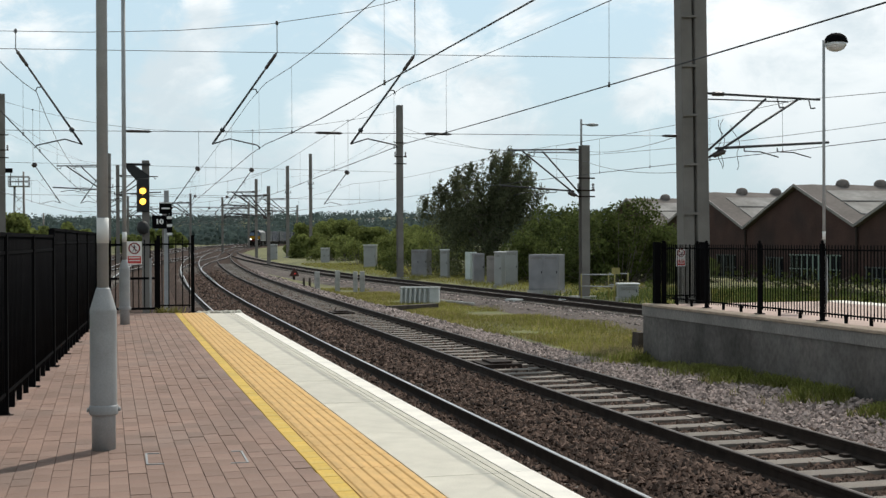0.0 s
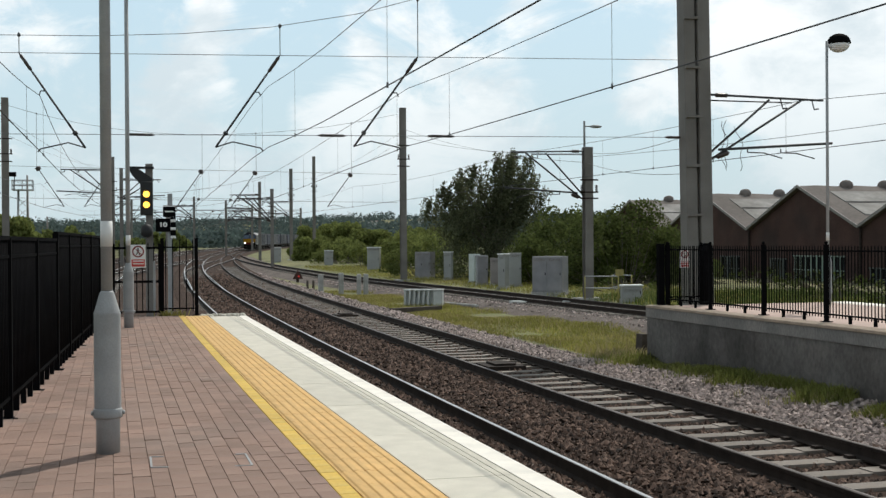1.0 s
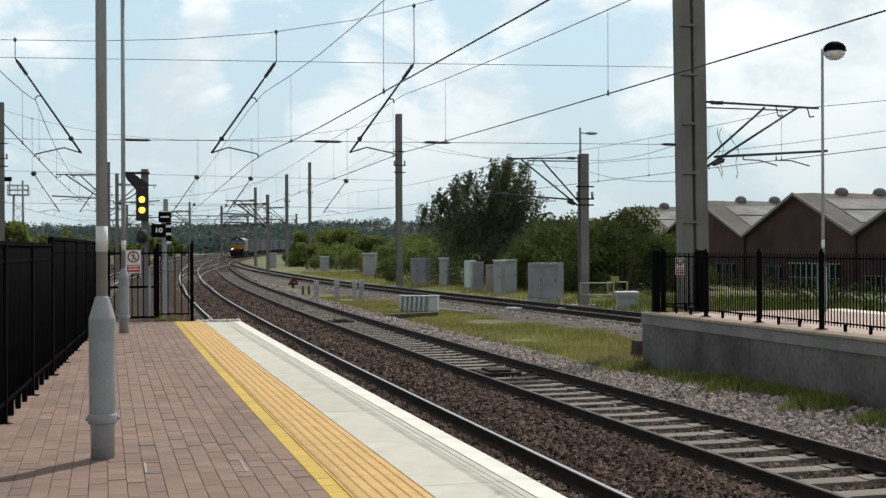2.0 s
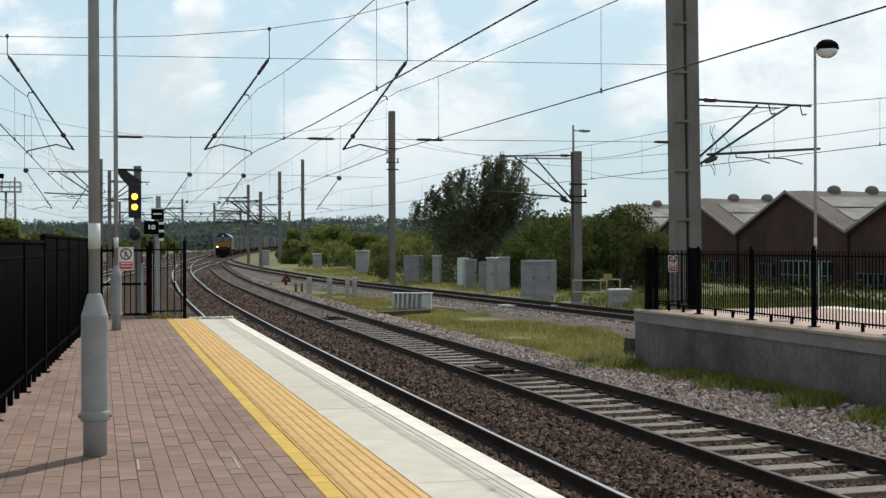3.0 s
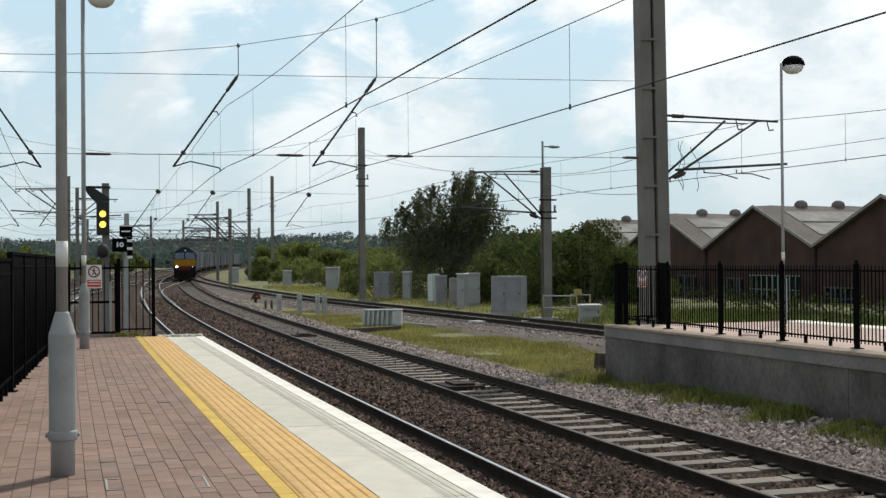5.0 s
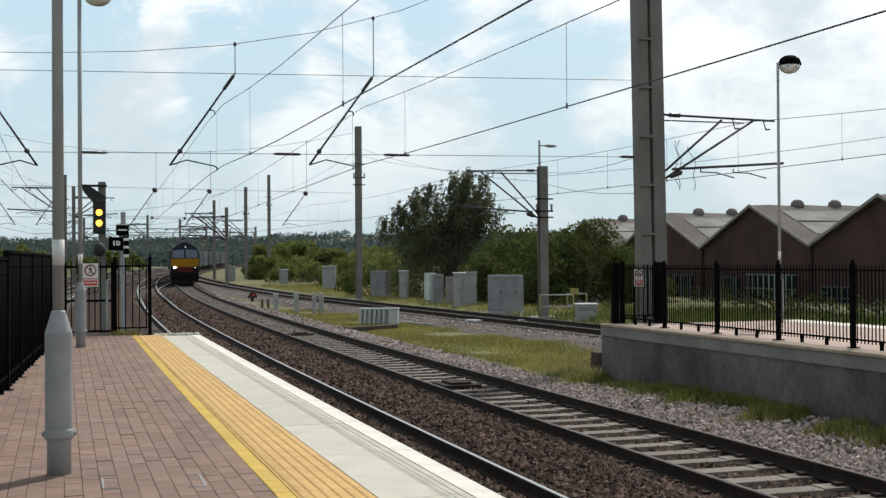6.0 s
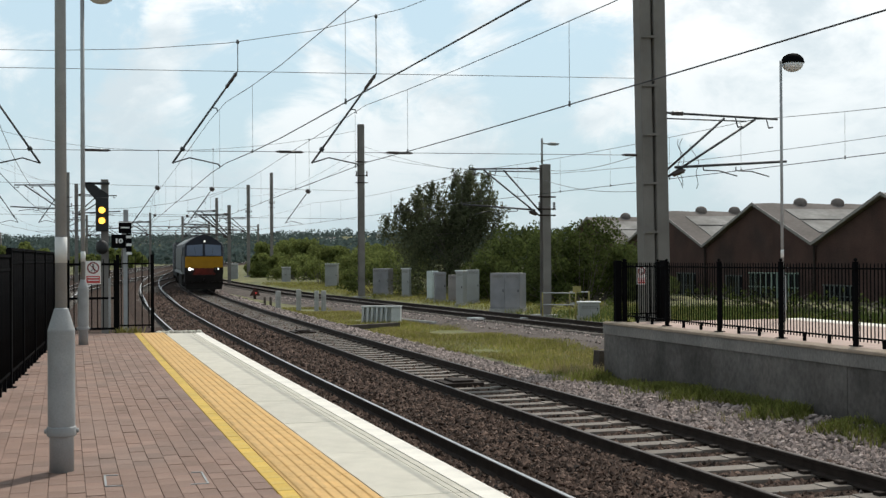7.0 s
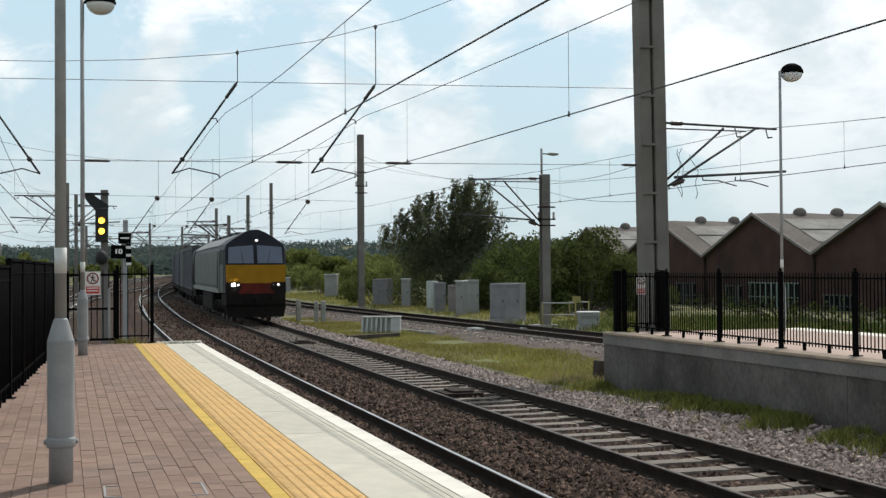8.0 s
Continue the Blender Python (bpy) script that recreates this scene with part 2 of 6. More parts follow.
M_STONE_G = mat("grey_stone", (0.325, 0.262, 0.236), 0.9, var=0.2, scale=2, rand=0.7, spec=0.25)
M_RAIL = mat("rusty_rail_steel", (0.028, 0.020, 0.016), 0.9, 0.0, var=0.3, scale=6, fine=0.2, spec=0.2)
M_SHINE = mat("polished_rail_head", (0.50, 0.49, 0.48), 0.34, 1.0, var=0.08, scale=3, stretch=(20, 0.3, 20))
M_DULL = mat("dull_rail_head", (0.075, 0.062, 0.055), 0.5, 0.5, var=0.2, scale=3, stretch=(20, 0.3, 20))
M_SLEEPER = mat("weathered_concrete_sleeper", (0.20, 0.175, 0.15), 0.95, var=0.25, scale=4, fine=0.2, rand=0.18, second=(0.10, 0.08, 0.066), second_amount=0.75)
M_TIMBER = mat("dark_timber", (0.07, 0.055, 0.045), 0.95, var=0.3, scale=4, fine=0.2, rand=0.2)
M_BLACK = mat("black_painted_steel", (0.005, 0.005, 0.0055), 0.7, 0.0, var=0.2, scale=6, fine=0.1, spec=0.01)
M_GALV = mat("galvanised_steel", (0.30, 0.31, 0.315), 0.6, 0.05, var=0.12, scale=5, fine=0.08, second=(0.22, 0.225, 0.225), second_amount=0.6)
M_MAST = mat("weathered_mast_steel", (0.175, 0.162, 0.148), 0.75, 0.15, var=0.18, scale=1.2, fine=0.12, second=(0.11, 0.095, 0.083), second_amount=0.55)
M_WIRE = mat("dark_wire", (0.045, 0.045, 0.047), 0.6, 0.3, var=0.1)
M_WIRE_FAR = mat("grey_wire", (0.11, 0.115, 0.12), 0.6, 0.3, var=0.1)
M_INSUL = mat("dark_brown_insulator", (0.035, 0.022, 0.018), 0.3, var=0.2)
M_BANDW = mat("white_band_paint", (0.62, 0.62, 0.60), 0.6, var=0.08)
M_CABINET = mat("grey_equipment_cabinet", (0.28, 0.285, 0.28), 0.6, 0.1, var=0.1, scale=1.6, fine=0.06, second=(0.24, 0.23, 0.21), second_amount=0.5)
M_CABTOP = mat("pale_cabinet_top", (0.62, 0.63, 0.63), 0.6, var=0.08)
M_GRASS = mat("grass_ground", (0.105, 0.11, 0.032), 0.95, var=0.35, scale=0.5, fine=0.4, fine_scale=9, bump=0.8, bump_scale=12, second=(0.20, 0.165, 0.075), second_amount=0.55)
M_BLADE = mat("grass_blades", (0.225, 0.215, 0.055), 0.8, var=0.3, scale=0.5, rand=0.4, second=(0.30, 0.25, 0.09), second_amount=0.6, spec=0.2)
M_RANK = mat("rank_green_grass", (0.175, 0.19, 0.05), 0.85, var=0.3, scale=0.6, rand=0.4, second=(0.16, 0.155, 0.05), second_amount=0.4, spec=0.15)
# darker copy of the rank grass, with shade put into its colour
M_SHADED_GRASS = mat("deep_green_grass", (0.075, 0.105, 0.028), 0.85, var=0.3, scale=0.6, rand=0.4, second=(0.12, 0.12, 0.04), second_amount=0.4, spec=0.15)
M_DRY = mat("dry_straw_grass", (0.33, 0.27, 0.13), 0.85, var=0.2, scale=1.0, rand=0.35)
M_BRICK = mat("dark_red_brick_wall", (0.066, 0.037, 0.031), 0.9, var=0.22, scale=0.7, fine=0.2, fine_scale=14, second=(0.034, 0.026, 0.024), second_amount=0.6, spec=0.2)
M_ROOF = mat("grey_corrugated_sheet", (0.165, 0.146, 0.134), 0.95, spec=0.1, var=0.16, scale=0.4, fine=0.1, fine_scale=5, second=(0.12, 0.105, 0.095), second_amount=0.6)
M_SKYLIGHT = mat("cloudy_roof_light", (0.27, 0.26, 0.245), 0.9, var=0.2, scale=0.8, fine=0.1, fine_scale=4, second=(0.19, 0.175, 0.16), second_amount=0.6, spec=0.1)
M_GREENP = mat("pale_green_paint", (0.20, 0.26, 0.22), 0.6, var=0.1)
M_GREEND = mat("dark_green_paint", (0.075, 0.088, 0.078), 0.7, var=0.15)
M_DARKGLASS = mat("dark_window_glass", (0.015, 0.017, 0.02), 0.1, var=0.1)

PLAT_END = 22.6


# ---------------- ground and distance ----------------
def lerp_list(v, table):
    for (a, p), (b, q) in zip(table, table[1:]):
        if v <= b:
            return p + (q - p) * max(0.0, (v - a)) / (b - a)
    return table[-1][1]


# side line that leaves to the far side of the other platform
SIDE = [(-20, 20.2), (15, 18.05), (37, 16.55), (60, 14.9), (78, 13.35), (115, 10.9), (150, 9.1), (200, 7.35), (240, 7.02)]


def side_x(y):
    return sum(lerp_list(y + k, SIDE) for k in (-9, -6, -3, 0, 3, 6, 9)) / 7


def ground_z(x, y):
    """Height of the ground: flat by the line, with the wooded rise far beyond."""
    d = math.hypot(x, y)
    z = -1.34 + rise(min(y, 330.0))
    z += 0.25 * noise.noise((x * 0.02, y * 0.02, 0.0)) * min(1.0, max(0.0, (abs(x - bend(min(y, 400)) - 8) - 12) / 20))
    # the low bank beyond the side line, on which the cabinets stand
    if 0 < y < 210:
        u = x - bend(y) - side_x(y) - 2.3
        z += 0.2 * min(1.0, max(0.0, u / 1.3)) * min(1.0, max(0.0, (210 - y) / 70))
    if d > 500:
        f = min(1.0, (d - 500) / 1100)
        f = f * f * (3 - 2 * f)
        z += f * (27 + 9 * noise.noise((x * 0.0016 + 3.1, y * 0.0012, 0.4)) + 5 * noise.noise((x * 0.006, y * 0.006, 1.4)))
    return z


def ground():
    xs = [-3500, -2500, -1800, -1300, -1000, -800, -650, -500, -400, -320, -250, -190, -140, -100, -70, -45, -25, -12, -4, 4, 10, 14, 16, 17.5, 19, 20.5, 22, 24, 26, 28,
          34, 42, 52, 64, 80, 100, 130, 170, 210, 260, 320, 390, 470, 560, 660, 780, 900, 1050, 1250, 1500, 1900, 2500, 3500]
    ys = [-1500, -600, -200, -80, -30, -10, 5] + steps(15, 150, 3) + steps(165, 500, 16) + steps(540, 2000, 45) + [2200, 2600, 3200, 4200]
    verts = [(x, y, ground_z(x, y)) for y in ys for x in xs]
    n = len(xs)
    faces = [(j * n + i, j * n + i + 1, (j + 1) * n + i + 1, (j + 1) * n + i) for j in range(len(ys) - 1) for i in range(n - 1)]
    me = bpy.data.meshes.new("ground")
    me.from_pydata(verts, [], faces)
    me.materials.append(M_GRASS)
    for p in me.polygons:
        p.use_smooth = True
    tagged(new("ground", me), "rough grassy railway land running to distant wooded hills", "ground", kind="structure")


ground()


def ballast_strip(name, left, right, ys, z_mid, label, material, centres=(99,), high=0.0):
    """A ballast bed along the line with sloping shoulders."""
    bm = bmesh.new()
    rows = []
    for y in ys:
        row = []
        cols = [(left - 0.5, -1.36)] + [(x, z_mid + (high if min(abs(x - c) for c in centres) > 0.86 else 0.0)) for x in
                                        steps(left, right, 0.33)] + [(right + 0.55, -1.36)]
        for i, (x, z) in enumerate(cols):
            p = on_line(x, y, z)
            if 0 < i < len(cols) - 1:
                p.z += 0.025 * noise.noise((x * 1.3, y * 1.3, 2.0))
            row.append(bm.verts.new(p))
        rows.append(row)
    for a, b in zip(rows, rows[1:]):
        for i in range(len(a) - 1):
            bm.faces.new((a[i], a[i + 1], b[i + 1], b[i])).smooth = True
    return solid(name, bm, material, label, "ballast", kind="structure")


LINE_YS = steps(-30, 60, 1.0) + steps(63, 420, 5.0)
ballast_strip("ballast_bed", 2.42, 8.4, LINE_YS, -1.115, "brown stained crushed stone ballast under the two main tracks", M_BALLAST, (TRACK_1, TRACK_2), 0.055)
ballast_strip("ballast_bed_left", -9.5, 1.9, steps(22.8, 420, 4), -1.135, "grey-brown ballast under the tracks behind the fence", M_BALLAST)


VERGE = [(-15, 0.13), (19, 0.12), (22.8, -0.07), (25, -0.17), (500, -0.17)]


def shoulder():
    """Grey ballast shoulder and cess beside the second track, running to the side line."""
    bm = bmesh.new()
    rows = []
    for y in steps(-15, 120, 1.5):
        inner = 8.05
        reach = 10.33 if y < 24 else lerp_list(y, [(24, 10.35), (32, 9.9), (50, 9.5), (62, 9.4), (120, 9.2)])
        row = []
        for i in range(9):
            f = i / 8
            x = inner + (reach - inner) * f
            z = -1.12 + lerp_list(y, VERGE) * f * f + 0.03 * noise.noise((x * 1.1, y * 1.1, 5.0))
            row.append(bm.verts.new(on_line(x, y, z) if y >= 24 else Vector((x + bend(y) * (1 - f), y, z))))
        rows.append(row)
    for a, b in zip(rows, rows[1:]):
        for i in range(8):
            bm.faces.new((a[i], a[i + 1], b[i + 1], b[i])).smooth = True
    solid("ballast_shoulder", bm, M_BALLAST_G, "pale grey ballast shoulder beside the running track", "ballast", kind="structure")


shoulder()

def side_bed():
    bm = bmesh.new()
    rows = []
    for y in steps(-15, 190, 2.5):
        c = side_x(y)
        rows.append([bm.verts.new(on_line(c + u, y, v + 0.02 * noise.noise((u, y, 8.0)))) for u, v in
                     ((-2.7, -1.36), (-1.9, -1.125), (-0.8, -1.12), (0.8, -1.12), (1.9, -1.125), (2.8, -1.36))])
    for a, b in zip(rows, rows[1:]):
        for i in range(5):
            bm.faces.new((a[i], a[i + 1], b[i + 1], b[i])).smooth = True
    solid("ballast_bed_side", bm, M_BALLAST_G, "grey ballast bed of the diverging side line", "ballast", kind="structure")


side_bed()

# ---------------- tracks ----------------
RAIL_PROFILE = [(-0.075, -0.16), (0.075, -0.16), (0.075, -0.145), (0.012, -0.125), (0.012, -0.045), (0.036, -0.035), (0.036, -0.006),
                (-0.036, -0.006), (-0.036, -0.035), (-0.012, -0.045), (-0.012, -0.125), (-0.075, -0.145)]


def sleeper_mesh():
    bm = bmesh.new()
    for x0, x1 in ((-1.25, -0.4), (-0.4, 0.4), (0.4, 1.25)):
        h = 0.0 if x1 < 1 and x0 > -1 else 0.012
        box(bm, x0, x1, -0.13, 0.13, -0.19, -0.002 + h)
    return mesh_of("sleeper", bm, M_SLEEPER)


SLEEPER = sleeper_mesh()


def clip_mesh():
    bm = bmesh.new()
    for s in (-1, 1):
        box(bm, s * 0.125 - 0.045, s * 0.125 + 0.045, -0.05, 0.05, 0.0, 0.045)
    return mesh_of("rail_fastening", bm, M_RAIL)


FASTENING = clip_mesh()


def track(name, label, centre, y0, y1, sleepers_to, shiny=True, clips_to=0.0):
    t = thing(name, label, "railway track", kind="structure")
    ys = steps(y0, min(y1, 60), 1.5) + (steps(64, y1, 4) if y1 > 64 else [])
    for s in (-1, 1):
        bm = bmesh.new()
        pts = [on_line(centre(y) + s * 0.7535, y, RAIL_Z) for y in ys]
        sweep(bm, pts, RAIL_PROFILE)
        r = part("rail", bm, M_RAIL, t)
        bm = bmesh.new()
        sweep(bm, pts, [(-0.023, -0.006), (0.023, -0.006), (0.011, 0.0), (-0.011, 0.0)])
        part("running_surface", bm, M_SHINE if shiny else M_DULL, r, "polished running surface" if shiny else "dull running surface")
    y = y0 + 0.3
    while y < sleepers_to:
        p = on_line(centre(y), y, RAIL_Z - 0.162)
        ob = new("sleeper", SLEEPER)
        ob.parent = t
        ob.matrix_basis = Matrix.Translation(p) @ pose(0, 0, 0, 0, 0, heading(y) + random.uniform(-0.6, 0.6))
        if y < clips_to:
            for s in (-1, 1):
                c = new("rail_fastening", FASTENING)
                c.parent = t
                c.matrix_basis = Matrix.Translation(on_line(centre(y) + s * 0.7535, y, RAIL_Z - 0.165)) @ pose(0, 0, 0, 0, 0, heading(y))
        y += 0.65
    return t


track("track_1", "main line track beside the platform edge", lambda y: TRACK_1, -25, 420, 110)
track("track_2", "main line track with pale concrete sleepers", lambda y: TRACK_2, -25, 420, 120, shiny=False, clips_to=40)
track("track_3", "diverging side line track on grey ballast", side_x, -15, 238, 110, shiny=False)
track("track_4", "siding track behind the black fence", lambda y: -1.95, 8, 420, 100)
track("track_5", "farther siding track behind the black fence", lambda y: -5.6, 8, 420, 90)


def ease(y, a, b):
    f = min(1.0, max(0.0, (y - a) / (b - a)))
    return f * f * (3 - 2 * f)


track("track_6", "crossover between the two main tracks", lambda y: TRACK_1 + (TRACK_2 - TRACK_1) * ease(y, 92, 165), 93, 164, 0)
track("track_7", "crossover from the siding to the main track", lambda y: -1.95 + (TRACK_1 + 1.95) * ease(y, 80, 170), 82, 168, 0)


# ---------------- the near platform ----------------
def plat_x(x, y):
    return x + bend(y)


def fence_x(y):
    return -1.25 + 0.0563 * y


def platform():
    t = thing("platform", "brick-paved station platform with yellow line, buff tactile slabs and pale coping", "platform", kind="structure")
    ys = steps(-14, PLAT_END, 0.8)
    bm = bmesh.new()
    rows = []
    for y in ys:
        e = 2.20 + bend(y)
        rows.append([bm.verts.new(v) for v in ((fence_x(y) - 0.35, y, -1.4), (fence_x(y) - 0.35, y, -0.012), (1.13 + bend(y), y, -0.012),
                                               (1.14 + bend(y), y, -0.06), (e - 0.25, y, -0.06), (e - 0.25, y, -1.4))])
    for a, b in zip(rows, rows[1:]):
        for i in range(5):
            bm.faces.new((a[i], a[i + 1], b[i + 1], b[i]))
    bm.faces.new(rows[0]); bm.faces.new(rows[-1][::-1])
    part("platform_body", bm, M_JOINT, t)
    return t


PLATFORM = platform()


def tactile_mesh():
    """A slab with raised ribs along the platform."""
    bm = bmesh.new()
    box(bm, -0.20, 0.20, -0.198, 0.198, -0.05, -0.001)
    for i in range(6):
        x = -0.1665 + i * 0.0666
        prism(bm, [(x - 0.02, -0.001), (x + 0.02, -0.001), (x + 0.012, 0.006), (x - 0.012, 0.006)], "y", -0.196, 0.196)
    return mesh_of("tactile_slab", bm, M_TACTILE)


def coping_mesh():
    bm = bmesh.new()
    box(bm, -0.29, 0.105, -0.782, 0.782, -0.06, 0.0)
    box(bm, 0.112, 0.150, -0.782, 0.782, -0.06, -0.001)
    box(bm, 0.157, 0.200, -0.782, 0.782, -0.06, -0.001)
    return mesh_of("coping_slab", bm, M_COPING)


def nosing_mesh():
    bm = bmesh.new()
    box(bm, 0.207, 0.36, -0.784, 0.784, -0.09, 0.002)
    bmesh.ops.bevel(bm, geom=[e for e in bm.edges if all(v.co.x > 0.3 for v in e.verts) and all(v.co.z > -0.01 for v in e.verts)], offset=0.012, segments=2, affect="EDGES")
    return mesh_of("edge_strip", bm, M_WHITE)


def yellow_mesh():
    bm = bmesh.new()
    box(bm, -0.049, 0.049, -0.099, 0.099, -0.05, 0.002)
    return mesh_of("yellow_block", bm, M_YELLOW, bevel=0.003)


def edge_pieces():
    tm, cm, nm, ym = tactile_mesh(), coping_mesh(), nosing_mesh(), yellow_mesh()
    y = -13.9
    while y < PLAT_END - 0.1:
        ob = new("yellow_block", ym)
        ob.parent = PLATFORM
        ob.matrix_basis = pose(1.175 + bend(y), y, random.uniform(-0.0015, 0.0015), 0, 0, heading(y) + random.uniform(-0.3, 0.3))
        y += 0.2
    y = -13.8
    while y < PLAT_END - 0.2:
        ob = new("tactile_slab", tm)
        ob.parent = PLATFORM
        ob.matrix_basis = pose(1.432 + bend(y), y, random.uniform(-0.001, 0.001), 0, 0, heading(y))
        y += 0.4
    y = 6.45 + 0.785 - 1.57 * 13
    while y < PLAT_END - 0.2:
        for me in (cm, nm):
            ob = new(me.name.split(".")[0], me)
            ob.parent = PLATFORM
            ob.matrix_basis = pose(1.93 + bend(y), y, random.uniform(-0.0015, 0.0015) if me is cm else 0.0, 0, 0, heading(y))
        y += 1.57


edge_pieces()


# ---------------- the far platform ----------------
def far_platform():
    t = thing("platform_far", "raised platform end with a stained concrete wall and pale pink paving", "platform", kind="structure")
    joints = [22.85, 22.2, 18.6, 14.8, 11.0, 7.2, 3.4, -0.4, -6.0]
    band = mat("grey_concrete_band", (0.20, 0.186, 0.17), 0.92, var=0.2, scale=1.3, fine=0.2, fine_scale=30, bump=0.4, bump_scale=20, second=(0.11, 0.108, 0.104), second_amount=0.6, stretch=(1, 1, 0.5))
    for b, a in zip(joints, joints[1:]):
        bm = bmesh.new()
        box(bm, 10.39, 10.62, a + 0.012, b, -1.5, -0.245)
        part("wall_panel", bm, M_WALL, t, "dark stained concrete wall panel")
        bm = bmesh.new()
        box(bm, 10.365, 10.62, a + 0.004, b, -0.24, -0.05)
        part("wall_band", bm, band, t, "paler concrete band under the coping")
    bm = bmesh.new()
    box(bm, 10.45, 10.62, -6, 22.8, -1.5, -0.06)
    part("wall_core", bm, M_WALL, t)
    bm = bmesh.new()
    box(bm, 10.62, 14.9, 22.55, 22.85, -1.5, -0.10)
    part("end_wall", bm, M_WALL, t)
    y = -6.0
    while y < 22.6:
        bm = bmesh.new()
        box(bm, 10.335, 10.70, y, min(y + 1.795, 22.9), -0.05, 0.0)
        part("coping_slab", bm, M_WALLTOP, t, bevel=0.008)
        y += 1.8
    bm = bmesh.new()
    box(bm, 10.70, 14.2, -6, 22.55, -0.3, -0.008)
    part("paving", bm, M_PINK, t, "pale pink block paving")
    bm = bmesh.new()
    box(bm, 14.2, 14.75, -6, 22.55, -0.3, 0.0)
    part("white_edge", bm, M_WHITE, t, "bright white platform edge")


far_platform()


# ---------------- fences ----------------
def bar_mesh(name, z0, z1, r=0.0095, n=6, pointed=True):
    bm = bmesh.new()
    tube(bm, (0, 0, z0), (0, 0, z1), r, n=n)
    if pointed:
        tube(bm, (0, 0, z1), (0, 0, z1 + 0.02), r, 0.003, n=n)
    return mesh_of(name, bm, M_BLACK)


def fence(name, label, a, b, posts, height, gap, group, rail_drop=0.13, finial=False, spacing=0.1, feet=2, bar=0.0095, capped=False):
    """An upright-bar fence from a to b on the ground; posts: distances along it."""
    a, b = Vector(a), Vector(b)
    run = (b - a).length
    ang = math.degrees(math.atan2(b.y - a.y, b.x - a.x))
    f = thing(name, label, "fence", group, Matrix.Translation(a) @ pose(0, 0, 0, 0, 0, ang))
    for z in (gap + 0.03, height - rail_drop):
        bm = bmesh.new()
        box(bm, 0, run, -0.018, 0.018, z - 0.012, z + 0.012)
        part("rail", bm, M_BLACK, f)
    if capped:
        bm = bmesh.new()
        box(bm, 0, run, -0.022, 0.022, height - 0.01, height + 0.02)
        part("top_rail", bm, M_BLACK, f)
    bm = bmesh.new()
    box(bm, -0.03, 0.03, -0.03, 0.03, 0, height + (0.005 if capped else 0.02))
    if not capped:
        box(bm, -0.034, 0.034, -0.034, 0.034, height + 0.02, height + 0.03)
    if finial:
        lathe(bm, [(0.01, height + 0.03), (0.028, height + 0.045), (0.03, height + 0.06), (0.012, height + 0.08)], 8)
    box(bm, -0.07, 0.07, -0.07, 0.07, 0, 0.012)
    post_me = mesh_of("post", bm, M_BLACK)
    bar_me = bar_mesh("bar", gap - 0.02, height - 0.01, bar)
    bm = bmesh.new()
    box(bm, -0.02, 0.02, -0.02, 0.02, 0, gap + 0.02)
    foot_me = mesh_of("foot", bm, M_BLACK)
    for i, s in enumerate(posts):
        o = new("post", post_me); o.parent = f; o.matrix_basis = pose(s, 0, 0)
        if i + 1 < len(posts):
            for k in range(feet):
                o = new("foot", foot_me); o.parent = f
                o.matrix_basis = pose(s + (posts[i + 1] - s) * (k + 1) / (feet + 1), 0, 0)
    s = spacing / 2
    while s < run:
        if min(abs(s - p) for p in posts) > 0.05:
            o = new("bar", bar_me); o.parent = f; o.matrix_basis = pose(s, 0, 0, 0, random.uniform(-0.2, 0.2), 0)
        s += spacing
    return f


def near_fences():
    def pt(y):
        return (fence_x(y), y, -0.01)
    k = math.hypot(1, 0.0563)
    ys = [-1.8, 0.1, 2.0, 3.9, 5.85, 7.8, 9.67, 11.45, 13.25]
    fence("platform_fence", "black upright-bar steel fence along the back of the platform", pt(-1.8), pt(13.25), [(y + 1.8) * k for y in ys], 1.33, 0.13,
          "platform fences", feet=3, spacing=0.08, bar=0.0135, capped=True)
    ys = [13.3, 14.7, 16.36, 18.14, 20.0, 21.4, 22.7]
    fence("platform_fence", "taller black upright-bar steel fence towards the platform end", pt(13.3), pt(22.7), [(y - 13.3) * k for y in ys], 1.40, 0.13,
          "platform fences", feet=3, spacing=0.08, bar=0.0135, capped=True)
    fence("end_fence", "black bar fence closing the platform end", (0.96, 22.8, -0.01), (1.56, 22.78, -0.01), [0, 0.6], 1.36, 0.1, "platform fences", spacing=0.12, feet=0)
    g = thing("platform_end_gate", "black steel bar gate shut across the platform end", "gate", m=pose(0.10, 22.8, -0.01))
    bm = bmesh.new()
    for z in (0.08, 0.62, 1.22):
        box(bm, 0, 0.83, -0.02, 0.02, z - 0.02, z + 0.02)
    for x in (0.02, 0.81):
        box(bm, x - 0.02, x + 0.02, -0.021, 0.021, 0.05, 1.3)
    part("gate_frame", bm, M_BLACK, g)
    me = bar_mesh("bar", 0.08, 1.3)
    for i in range(7):
        o = new("bar", me); o.parent = g; o.matrix_basis = pose(0.115 + i * 0.1, 0, 0)
    bm = bmesh.new()
    box(bm, 0.70, 0.74, -0.06, -0.021, 0.1, 0.98)
    part("drop_bolt", bm, M_GALV, g, "bright galvanised drop bolt")
    bm = bmesh.new()
    box(bm, -0.06, 0.0, -0.03, 0.03, 0.0, 1.36)
    box(bm, 0.83, 0.86, -0.03, 0.03, 0.0, 1.36)
    part("gate_post", bm, M_BLACK, g)


near_fences()


